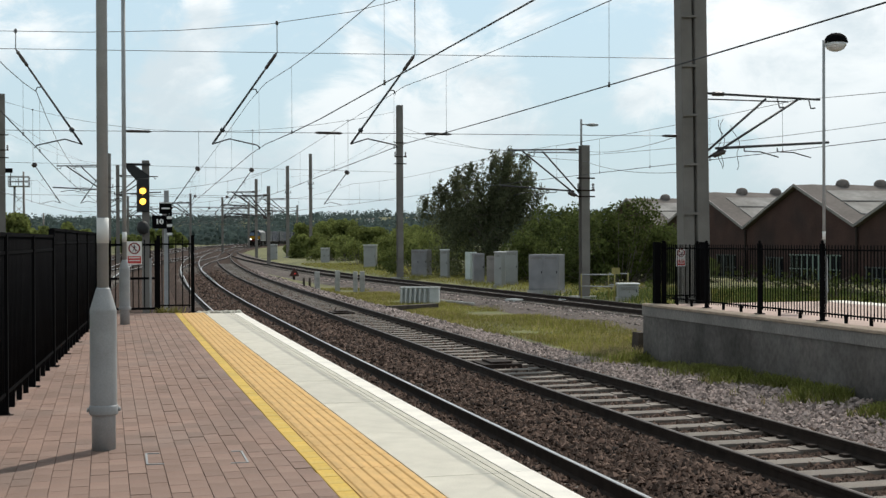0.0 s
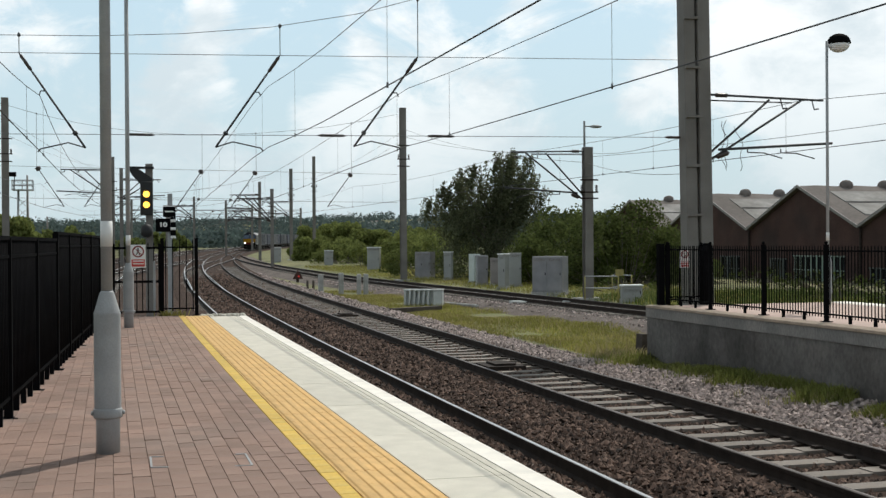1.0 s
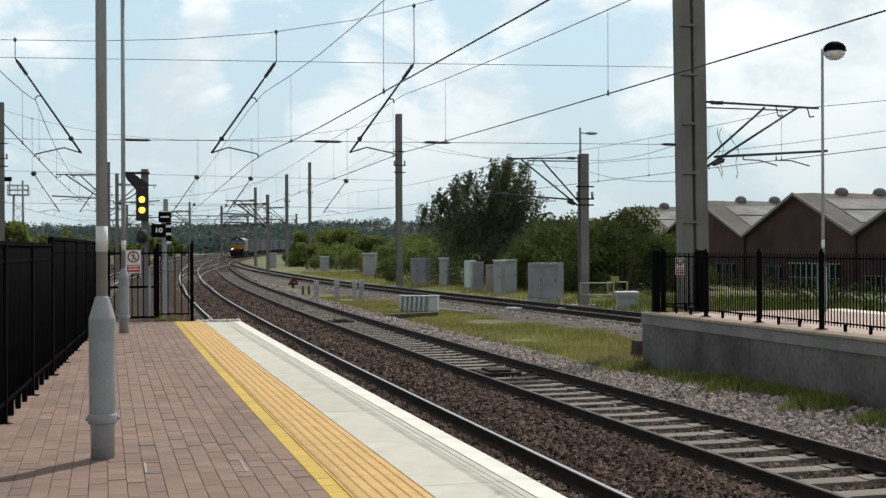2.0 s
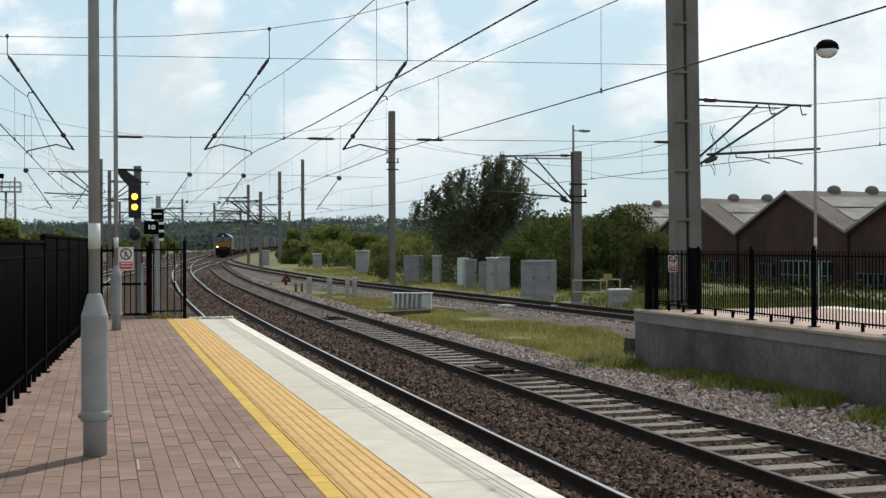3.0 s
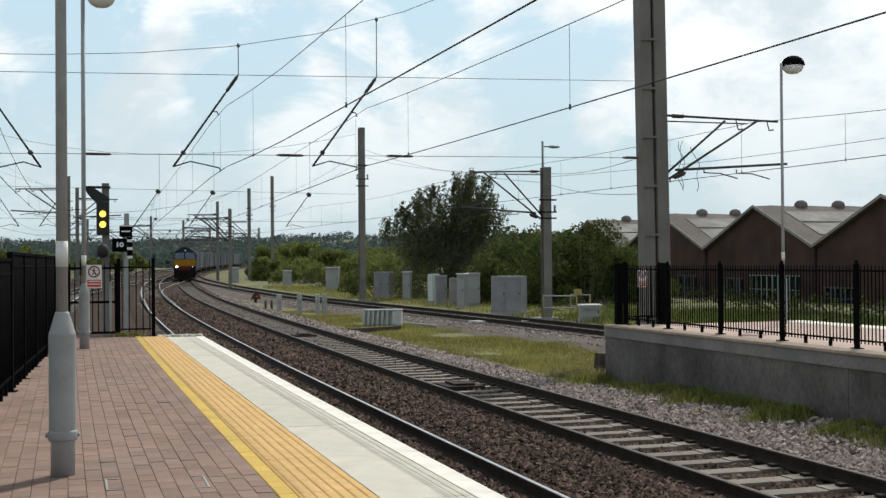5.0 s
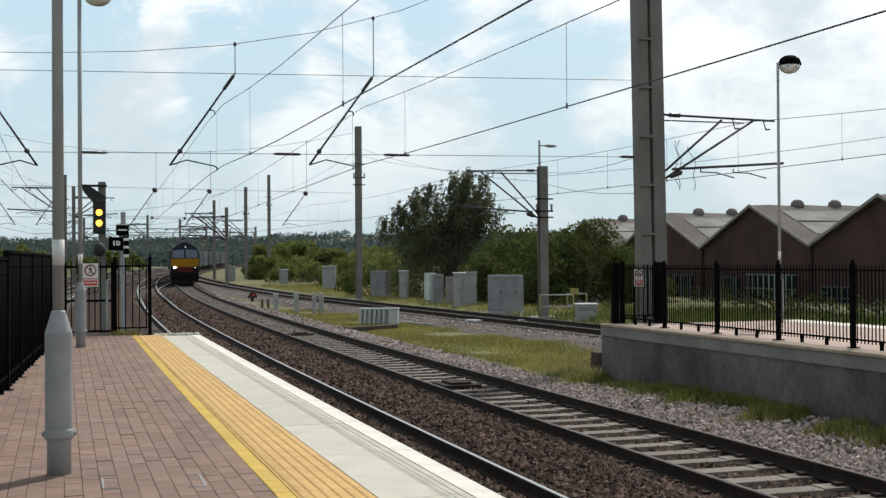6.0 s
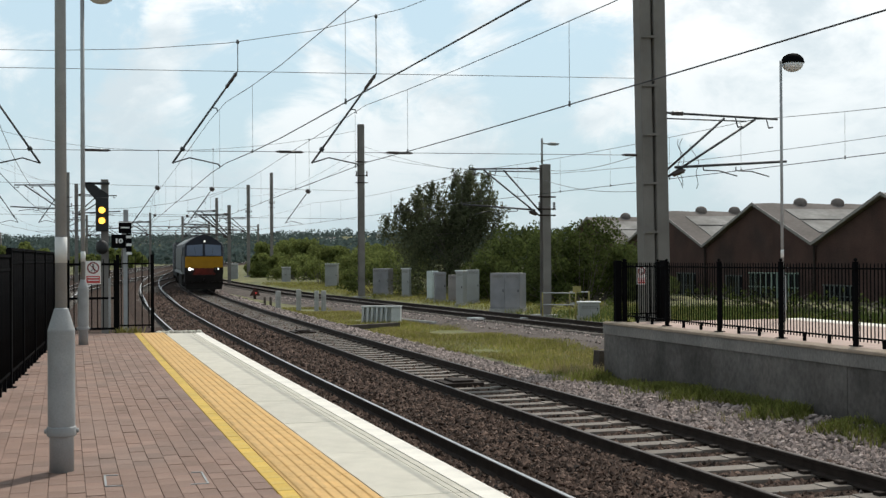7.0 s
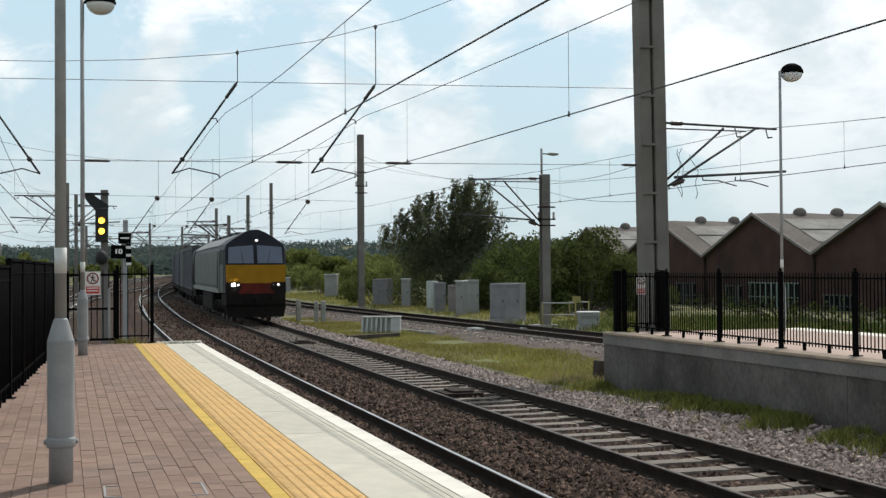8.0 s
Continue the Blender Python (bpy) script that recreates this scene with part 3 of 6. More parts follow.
def far_fences():
    ys = [22.7, 20.86, 18.94, 17.03, 15.12, 13.2, 11.3, 9.4]
    fence("platform_fence", "black bar fence with ball finials along the far platform edge", (10.76, 22.7, 0), (10.76, 9.4, 0), [22.7 - y for y in ys], 1.17, 0.09,
          "platform fences", rail_drop=0.07, finial=True, spacing=0.083, bar=0.009)
    fence("platform_fence", "black bar fence returning across the far platform end", (10.80, 22.72, -0.008), (11.54, 22.72, -0.008), [0.0, 0.72], 1.17, 0.13,
          "platform fences", rail_drop=0.07, finial=True)
    for x, y in ((10.62, 22.70), (11.57, 22.58)):
        bm = bmesh.new()
        box(bm, x - 0.065, x + 0.065, y - 0.06, y + 0.06, 0.0, 1.22)
        solid("fence_end_post", bm, M_BLACK, "thick black steel fence end post", "post", "fence end posts", bevel=0.006)


far_fences()


def walking_ban_sign(m, w, h, name_label):
    """White plate with a red ring over a walking figure's bars, and a red panel with plain bars of writing."""
    t = thing("warning_sign", name_label, "sign", "warning signs", m)
    white = mat("sign_white", (0.72, 0.72, 0.70), 0.5, var=0.05)
    red = mat("sign_red", (0.50, 0.045, 0.04), 0.5, var=0.06)
    bm = bmesh.new(); box(bm, -w / 2, w / 2, -0.004, 0.004, -h / 2, h / 2)
    part("plate", bm, white, t)
    bm = bmesh.new()
    r, c = w * 0.40, h / 2 - w * 0.47
    n = 24
    for i in range(n):
        a0, a1 = 2 * math.pi * i / n, 2 * math.pi * (i + 1) / n
        q = [(math.cos(a) * k, math.sin(a) * k + c) for a, k in ((a0, r), (a1, r), (a1, r * 0.77), (a0, r * 0.77))]
        prism(bm, q, "y", -0.008, -0.004)
    prism(bm, [(-r * 0.62, c + r * 0.72), (-r * 0.72, c + r * 0.62), (r * 0.62, c - r * 0.72), (r * 0.72, c - r * 0.62)], "y", -0.0085, -0.0045)
    part("ban_ring", bm, mat("sign_dark_red", (0.20, 0.018, 0.018), 0.5, var=0.06), t, "dark red ring with a slanting bar")
    bm = bmesh.new()
    lathe(bm, [(r * 0.13, -0.001), (r * 0.13, 0.001)], 10)
    for v in bm.verts:
        v.co = Vector((v.co.x, -0.0055 + v.co.z, v.co.y + c + r * 0.52))
    for q in ([(-0.14, 0.36), (0.14, 0.36), (0.1, -0.12), (-0.12, -0.12)], [(-0.12, -0.1), (0.02, -0.1), (-0.22, -0.62), (-0.36, -0.56)],
              [(-0.02, -0.1), (0.12, -0.1), (0.34, -0.56), (0.22, -0.62)], [(0.1, 0.34), (0.14, 0.24), (0.44, 0.04), (0.4, -0.04)]):
        prism(bm, [(x * r, z * r + c) for x, z in q], "y", -0.0065, -0.0042)
    part("pictogram", bm, M_BLACK, t, "black pictogram of plain bars")
    bm = bmesh.new(); box(bm, -w * 0.44, w * 0.44, -0.008, -0.004, -h / 2 + 0.02, -h / 2 + h * 0.36)
    part("red_panel", bm, red, t)
    bm = bmesh.new()
    for i in range(2):
        z = -h / 2 + 0.02 + h * (0.1 + 0.12 * i)
        box(bm, -w * 0.36, w * 0.36, -0.0105, -0.008, z, z + h * 0.045)
    part("writing_bar", bm, white, t)
    return t


walking_ban_sign(pose(0.54, 22.75, 1.065), 0.26, 0.41, "white and red no-walking sign fixed on the gate")
walking_ban_sign(pose(11.13, 22.67, 0.915), 0.20, 0.36, "small white and red no-walking sign on the far fence")


# ---------------- platform lamps ----------------
def platform_lamp(m, label, height=5.42, stout=1.0):
    t = thing("platform_lamp", label, "lamp post", "platform lamps", m)
    k = stout
    bm = bmesh.new()
    lathe(bm, [(0.071 * k, 0), (0.071 * k, 0.22), (0.079 * k, 0.245), (0.079 * k, 0.25)], 20)
    part("root_tube", bm, M_GALV, t)
    bm = bmesh.new()
    lathe(bm, [(0.080 * k, 0.25), (0.080 * k, 0.256), (0.080 * k, 0.858), (0.080 * k, 0.866), (0.077 * k, 0.872), (0.074 * k, 0.882), (0.044 * k, 0.985), (0.042 * k, 0.992), (0.0335 * k, 1.0)], 24)
    b = part("base_column", bm, M_GALV, t)
    bm = bmesh.new()
    lathe(bm, [(0.084 * k, 0.225), (0.087 * k, 0.235), (0.087 * k, 0.275), (0.082 * k, 0.285)], 20)
    for s in (-1, 1):
        tube(bm, (s * 0.08 * k, 0, 0.255), (s * 0.1 * k, 0, 0.255), 0.014, n=8)
    part("clamp_collar", bm, M_GALV, b)
    bm = bmesh.new()
    tube(bm, (0, 0, 0.98), (0, 0, height), 0.0345 * k, 0.030 * k, 16)
    part("shaft", bm, M_GALV, t)
    bm = bmesh.new()
    tube(bm, (0, 0, 1.27), (0, 0, 1.425), 0.0362 * k, n=16)
    part("white_band", bm, M_BANDW, t, "painted white band")
    bm = bmesh.new()
    tube(bm, (0, 0, height - 0.03), (0.10, 0, height - 0.03), 0.022, n=8)
    part("arm", bm, M_BLACK, t)
    bm = bmesh.new()
    hood = [(0.232, -0.01), (0.235, 0.0), (0.215, 0.07), (0.175, 0.13), (0.1, 0.175), (0.03, 0.19)]
    lathe(bm, [(r, height - 0.03 + z) for r, z in hood], 18, 0.27, 0)
    part("lamp_hood", bm, M_BLACK, t, "black domed hood")
    bm = bmesh.new()
    lathe(bm, [(r, height - 0.04 + z) for r, z in ((0.03, -0.17), (0.1, -0.155), (0.165, -0.115), (0.205, -0.055), (0.218, 0.0))], 18, 0.27, 0)
    glass = mat("frosted_lamp_bowl", (0.66, 0.67, 0.67), 0.25, var=0.04)
    part("lamp_bowl", bm, glass, t, "translucent pale bowl")
    return t


platform_lamp(pose(0.0, 7.86, -0.01), "galvanised lamp column with a stout base and painted white band", stout=1.0)
platform_lamp(pose(0.32, 19.66, -0.01), "galvanised lamp column near the platform gate", stout=1.0)
platform_lamp(pose(13.76, 21.72, -0.008), "galvanised lamp column with black dome on the far platform", height=5.2, stout=0.9)

# ---------------- overhead line ----------------
HEADSPANS = [-22, 31.8, 80, 136, 196, 262, 330]


def batten_mast(m, label, width, height):
    """A mast of a narrow and a broad steel channel joined by battens across the narrow one."""
    t = thing("overhead_mast", label, "mast", "overhead masts", m)
    d = width * 0.33
    for x0, x1, y0 in ((-0.5, -0.06, -d + 0.05), (0.02, 0.5, -d)):
        bm = bmesh.new()
        box(bm, x0 * width, x1 * width, y0, d, 0, height)
        part("upright", bm, M_MAST, t, bevel=0.02)
    bm = bmesh.new()
    box(bm, -0.06 * width - 0.01, 0.02 * width + 0.01, -d + 0.16, d - 0.1, 0, height)
    part("web", bm, M_MAST, t)
    z = 0.7
    while z < height:
        bm = bmesh.new()
        box(bm, -0.51 * width, 0.16 * width, -d - 0.02, -d + 0.06, z, z + 0.06)
        part("batten", bm, M_MAST, t)
        z += 1.25
    bm = bmesh.new()
    prism(bm, [(-0.5 * width, 1.1), (-0.42 * width, 1.1), (-0.04 * width, 0.3), (-0.12 * width, 0.3)], "y", -d + 0.02, -d + 0.048)
    part("brace", bm, M_MAST, t)
    bm = bmesh.new()
    box(bm, -width * 0.8, width * 0.8, -width * 0.7, width * 0.7, -0.5, 0.06)
    part("foundation", bm, M_CONC, t, "concrete foundation")
    return t


def slim_mast(m, label, height, width=0.36, lamp=0.0, steps_on=True):
    t = thing("overhead_mast", label, "mast", "overhead masts", m)
    bm = bmesh.new()
    w = width / 2
    f, q = 0.025, 0.05
    prism(bm, [(-w, -w), (w, -w), (w, -w + f), (q, -w + f), (q, w - f), (w, w - f), (w, w), (-w, w), (-w, w - f), (-q, w - f), (-q, -w + f), (-w, -w + f)], "z", 0, height)
    part("column", bm, M_MAST, t)
    bm = bmesh.new()
    box(bm, -0.5, 0.5, -0.5, 0.5, -0.6, 0.1)
    part("foundation", bm, M_CONC, t)
    if steps_on:
        for z in (height * 0.66, height * 0.70, height * 0.78):
            bm = bmesh.new()
            box(bm, -w - 0.22, w + 0.22, -w - 0.03, -w, z, z + 0.06)
            part("bracket", bm, M_RAIL, t)
        for s in (-1, 1):
            bm = bmesh.new()
            for k in range(4):
                lathe(bm, [(0.03, height * 0.70 + 0.06 + k * 0.07), (0.075, height * 0.70 + 0.08 + k * 0.07), (0.03, height * 0.70 + 0.12 + k * 0.07)], 8, s * (w + 0.15), -w)
            part("insulator", bm, M_INSUL, t)
    if lamp:
        bm = bmesh.new()
        tube(bm, (-w + 0.05, 0, height), (-w + 0.05, 0, height + lamp), 0.05, n=8)
        tube(bm, (-w + 0.05, 0, height + lamp * 0.8), (0.15, 0, height + lamp * 0.8), 0.03, n=6)
        part("lamp_pole", bm, M_GALV, t)
        bm = bmesh.new()
        lathe(bm, [(0.05, -0.07), (0.12, -0.04), (0.13, 0.02), (0.05, 0.06)], 10)
        for v in bm.verts:
            v.co = Vector((v.co.x * 2.2 + 0.38, v.co.y, v.co.z + height + lamp * 0.8))
        part("lantern", bm, M_GALV, t)
    return t


def insulator_run(bm, a, b, r=0.055):
    """One dark rod insulator with tapered ends from a to b."""
    a, b = Vector(a), Vector(b)
    u = (b - a).orthogonal().normalized()
    w = (b - a).normalized().cross(u)
    prof = [(0.0, 0.3), (0.08, 0.45), (0.16, 1.0), (0.32, 0.86), (0.5, 1.0), (0.68, 0.86), (0.84, 1.0), (0.92, 0.45), (1.0, 0.3)]
    rings = [[bm.verts.new(a + (b - a) * f + (u * math.cos(k * math.pi / 4) + w * math.sin(k * math.pi / 4)) * r * q) for k in range(8)] for f, q in prof]
    for p, q in zip(rings, rings[1:]):
        for k in range(8):
            bm.faces.new((p[k], p[(k + 1) % 8], q[(k + 1) % 8], q[k])).smooth = True
    bm.faces.new(rings[0][::-1]); bm.faces.new(rings[-1])


def headspan(y, x_left, x_right, tracks, skew=0.0, top=(6.58, 0.0099), z_up=6.1, z_low=4.06, up_slope=-0.014, far=False, bowl=None):
    """Cross wires between two masts, with slanted drop tubes and steady arms over each track. tracks: (x of contact wire, side)."""
    t = thing("headspan", "cross-span wires with slanting drop tubes and insulators over the tracks", "overhead wire", "headspans")
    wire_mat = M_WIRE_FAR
    k = rise(y)

    def at(x, z):
        return Vector((x + bend(y), y - skew * x, z + k))

    def messenger(x):
        if bowl:
            return bowl[1] + (x - bowl[0]) ** 2 * (bowl[3] if x > bowl[0] else bowl[2])
        if not far and x > -2:
            return top[0] - 0.03 + 0.00108 * (x + 2.0) ** 3
        return top[0] + top[1] * (x + 2.0) ** 2 * (0.95 if x > -2 else 0.55)
    r = (0.012 if y < 100 else 0.02) if far else 0.0085
    for nm, fn in (("head_wire", messenger), ("upper_span_wire", lambda x: z_up + up_slope * x), ("lower_span_wire", lambda x: z_low - 0.010 * x)):
        bm = bmesh.new()
        wire(bm, [at(a, fn(a)) for a in steps(x_left, x_right, 2.2)], r)
        part(nm, bm, wire_mat, t)
    for x, s in tracks:
        xt, xb = x + s * 0.44, x - s * 1.16
        zt, zb = z_up + up_slope * x, z_up - 2.38
        bm = bmesh.new()
        tube(bm, at(xt, messenger(xt)), at(xt, zt), 0.012, n=5)
        lathe(bm, [(0.02, messenger(xt) + k - 0.05), (0.05, messenger(xt) + k), (0.02, messenger(xt) + k + 0.06)], 8, at(xt, 0).x, at(xt, 0).y)
        part("hanger", bm, wire_mat, t)
        a, b = at(xt, zt), at(xb, zb)
        bm = bmesh.new()
        insulator_run(bm, a, a + (b - a) * (0.2 if not far else 0.1), 0.045 if not far else 0.17)
        part("insulator", bm, M_INSUL, t)
        bm = bmesh.new()
        tube(bm, a + (b - a) * (0.02 if far else 0.2), b, 0.026, n=8)
        tube(bm, a + (b - a) * 0.83, a + (b - a) * 0.86, 0.06, n=8)
        hook = a + (b - a) * 0.40
        tube(bm, hook, hook + Vector((s * 0.12, 0, 0.0)), 0.015, n=5)
        tube(bm, hook + Vector((s * 0.12, 0, 0.0)), hook + Vector((s * 0.16, 0, -0.1)), 0.015, n=5)
        part("drop_tube", bm, M_WIRE, t)
        bm = bmesh.new()
        p = [at(xb + s * 0.04, zb + 0.02), at(xb + s * 0.42, zb + 0.14), at(x - s * 0.05, zb - 0.02), at(x, zb - 0.09)]
        for q, w in zip(p, p[1:]):
            tube(bm, q, w, 0.017, n=6)
        part("steady_arm", bm, M_WIRE, t)


def span_insulators():
    """Dark rod insulators along the lower cross wire of the near span."""
    t = thing("rod_insulator_set", "dark rod insulators strung along the lower cross-span wire", "insulator")
    for x in (0.6, 5.3, 8.0, 13.9, -4.0):
        z = 4.06 - 0.010 * x
        a, b = Vector((x - 0.36 + bend(32.5), 32.5 - 0.24 * x, z)), Vector((x + 0.36 + bend(32.5), 32.5 - 0.24 * x, z))
        bm = bmesh.new()
        tube(bm, a, a + (b - a) * 0.12, 0.014, 0.034, 8); tube(bm, a + (b - a) * 0.12, a + (b - a) * 0.88, 0.034, n=8); tube(bm, a + (b - a) * 0.88, b, 0.034, 0.014, 8)
        part("rod_insulator", bm, M_INSUL, t)


span_insulators()
# the cross-span before the platform end, and those farther along
headspan(32.5, -20.0, 14.6, [(3.60, 1), (7.0, 1), (-1.9, -1), (-5.6, -1)], skew=0.24)
for _y in HEADSPANS[2:]:
    headspan(_y, -8.2, 16.7 if _y < 100 else 12.0, [(3.6, 1), (7.0, 1), (-2.0, 1), (-5.5, -1)] + ([(13.2, 1)] if _y < 100 else []),
             far=True, top=(6.5, 0.012), z_up=6.02, z_low=4.1, bowl=(3.3, 8.2, 0.0134, 0.0086) if _y < 100 else None)

batten_mast(pose(14.62, 29.0, -1.3, 0, -0.75, 0), "tall twin-channel steel overhead line mast behind the platform end", 0.70, 14.5)
slim_mast(pose(18.55, 78.3, -1.2), "tall weathered overhead line mast by the grey cabinets", 11.2, 0.38)
slim_mast(pose(-5.8, 78.5, -1.2), "rust-brown overhead line mast beside the sidings", 11.3, 0.40)
slim_mast(pose(19.6, 49.0, -1.2), "short concrete-grey mast with a small lamp on top", 6.45, 0.36, lamp=1.1)
for _x, _y, _h, _w in ((14.4, 112, 7.4, 0.28), (22.6, 157, 11.6, 0.38), (27.0, 166, 13.8, 0.38), (19.0, 160, 10.2, 0.34), (13.4, 200, 9.6, 0.32), (18.2, 198, 9.0, 0.32),
                       (5.0, 262, 11.0, 0.45), (0.6, 121, 10.7, 0.36), (1.5, 131, 10.2, 0.36), (-0.5, 200, 10.0, 0.42), (29.5, 262, 10.0, 0.42), (12, 262, 9.5, 0.4)):
    slim_mast(pose(_x, _y, ground_z(_x, _y)), "distant steel overhead line mast beside the tracks", _h, _w, steps_on=_y < 190)


def cantilever(base, reach, z_top, z_low, heavy=1.0, label="tubular cantilever arm with insulators holding the side line's wires"):
    """A tubular bracket from a mast towards a track. base: its place on the mast at z 0; reach: signed metres."""
    t = thing("cantilever_arm", label, "overhead bracket", "cantilevers")
    bx, by = base
    s = 1 if reach > 0 else -1

    def at(f, z):
        return Vector((bx + reach * f, by, z))
    bm = bmesh.new()
    tube(bm, at(0, z_top), at(1, z_top - 0.08), 0.03 * heavy, n=8)
    tube(bm, at(0, z_top - 0.15), at(0.72, z_top - 0.16), 0.018 * heavy, n=6)
    part("top_tube", bm, M_WIRE, t)
    for f0, f1, z0 in ((0.0, 0.52, z_low - 0.28), (0.02, 0.80, z_low - 0.42)):
        bm = bmesh.new()
        tube(bm, at(f0, z0), at(f1, z_top - 0.1), 0.032 * heavy, n=8)
        part("strut", bm, M_WIRE, t)
    bm = bmesh.new()
    tube(bm, at(0.08, z_low - 0.18), at(1.08, z_low + 0.03), 0.034 * heavy, n=8)
    part("register_tube", bm, M_WIRE, t)
    for f, z in ((0.14, z_top - 0.01),):
        bm = bmesh.new(); insulator_run(bm, at(0.04, z), at(0.17, z), 0.06 * heavy); part("insulator", bm, M_INSUL, t)
    bm = bmesh.new(); insulator_run(bm, at(0.05, z_low - 0.38), at(0.17, z_low - 0.24), 0.075 * heavy); part("insulator", bm, M_INSUL, t)
    for f in (0.33, 0.62):
        bm = bmesh.new()
        p = [at(f, z_low - 0.14), at(f, z_low - 0.24), at(f + 0.14, z_low - 0.25), at(f + 0.30, z_low - 0.38)]
        for q, w in zip(p, p[1:]):
            tube(bm, q, w, 0.016 * heavy, n=6)
        part("steady_arm", bm, M_WIRE, t)
    for f in (0.62, 0.9):
        bm = bmesh.new()
        tube(bm, at(f, z_top - 0.08), at(f + 0.02, z_top - 0.32), 0.016 * heavy, n=6)
        tube(bm, at(f + 0.02, z_top - 0.32), at(f + 0.06, z_top - 0.3), 0.02 * heavy, n=6)
        part("hook", bm, M_WIRE, t)


cantilever((14.95, 29.0), 3.3, 5.02, 3.79)


def jumper_loops():
    t = thing("jumper_wires", "thin slack jumper wires looped between the side line's wires", "overhead wire")
    for x, y, z0, z1, bulge in ((15.85, 30.0, 4.45, 3.2, 0.12), (16.1, 30.2, 4.5, 3.15, -0.16), (16.45, 30.4, 4.35, 3.15, 0.2)):
        bm = bmesh.new()
        wire(bm, [(x + bulge * math.sin(f / 10 * 2.6) + 0.06 * math.sin(f * 1.1 + x), y, z0 + (z1 - z0) * f / 10) for f in range(11)], 0.009)
        part("jumper", bm, M_WIRE_FAR, t)


jumper_loops()
cantilever((19.4, 49.0), -3.2, 5.08, 3.5, 1.1)
cantilever((0.4, 121), -4.5, 8.4, 6.3, 1.8, label="distant tubular cantilever arm beside the sidings")
cantilever((22.3, 157), -3.4, 6.6, 5.2, 1.5)
for _x, _y, _r, _z in ((13.4, 200, -4.2, 7.4), (18.2, 198, 4.0, 7.0), (19.0, 160, -3.8, 7.6), (14.4, 112, -3.2, 5.4), (5.0, 262, 5.0, 8.4), (12.0, 262, -5.0, 8.0), (1.5, 131, 4.0, 8.0), (-0.5, 200, 4.5, 7.8), (29.5, 262, -5.0, 8.2)):
    cantilever((_x, _y), _r, _z, _z - 1.7, 1.3 + _y / 260, label="distant tubular cantilever arm over the junction tracks")


def running_wires(label, x_at, supports, reach, z_con, z_mess, sag, r, dip=0.0):
    """Contact and catenary wires along a track with droppers between them."""
    t = thing("overhead_line", label, "overhead wire", "overhead lines")
    con, mes = bmesh.new(), bmesh.new()
    con_pts, mes_pts = [], []
    for i, (a, b) in enumerate(zip(supports, supports[1:])):
        ys = steps(a, b, (b - a) / 14)

        def mz(y):
            f = (y - a) / (b - a)
            return z_mess - sag * 4 * f * (1 - f) * ((b - a) / 52) ** 2

        def zc(y):
            f = (y - a) / (b - a)
            return z_con - dip * 4 * f * (1 - f)

        def sx(y):
            f = (y - a) / (b - a)
            return x_at(y) + reach * ((1 - 2 * f) if i % 2 else (2 * f - 1))
        con_pts += [on_line(sx(y), y, zc(y)) for y in ys[:-1]]
        mes_pts += [on_line(sx(y), y, mz(y)) for y in ys[:-1]]
        n = 6
        for k in range(n):
            y = a + (b - a) * (0.025 + 0.18 * k)
            bm = bmesh.new()
            tube(bm, on_line(sx(y), y, zc(y)), on_line(sx(y), y, mz(y)), r * 0.45, n=4, caps=False)
            tube(bm, on_line(sx(y), y, zc(y) - 0.03), on_line(sx(y), y, zc(y) + 0.05), r * 1.8, n=6)
            part("dropper", bm, M_WIRE_FAR, t)
    wire(con, con_pts, r * 1.1)
    wire(mes, mes_pts, r * 0.85)
    part("contact_wire", con, M_WIRE, t)
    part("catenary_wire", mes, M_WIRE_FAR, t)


running_wires("contact and catenary wires over the platform track", lambda y: TRACK_1 + 0.3 * ease(y, 36, 24), [-22, 31.8, 80, 136, 196, 262, 330], 0.0, 3.74, 5.29, 0.4, 0.0092, 0.17)
running_wires("contact and catenary wires over the second track", lambda y: TRACK_2 + 0.3 * ease(y, 45, 24), [-22, 30.9, 80, 136, 196, 262, 330], 0.0, 3.75, 5.215, 0.45, 0.0092, 0.20)
running_wires("contact and catenary wires over the side line", side_x, [-22, 29, 49, 78, 112, 157, 200], 0.2, 3.6, 4.9, 0.8, 0.0095)
running_wires("contact and catenary wires over the siding", lambda y: -1.95, [-22, 33, 80, 136, 196, 262], 0.1, 3.64, 5.05, 0.85, 0.0105)
running_wires("contact and catenary wires over the farther siding", lambda y: -5.6, [-22, 33, 80, 136, 196, 262], 0.1, 3.64, 5.05, 0.85, 0.0105)


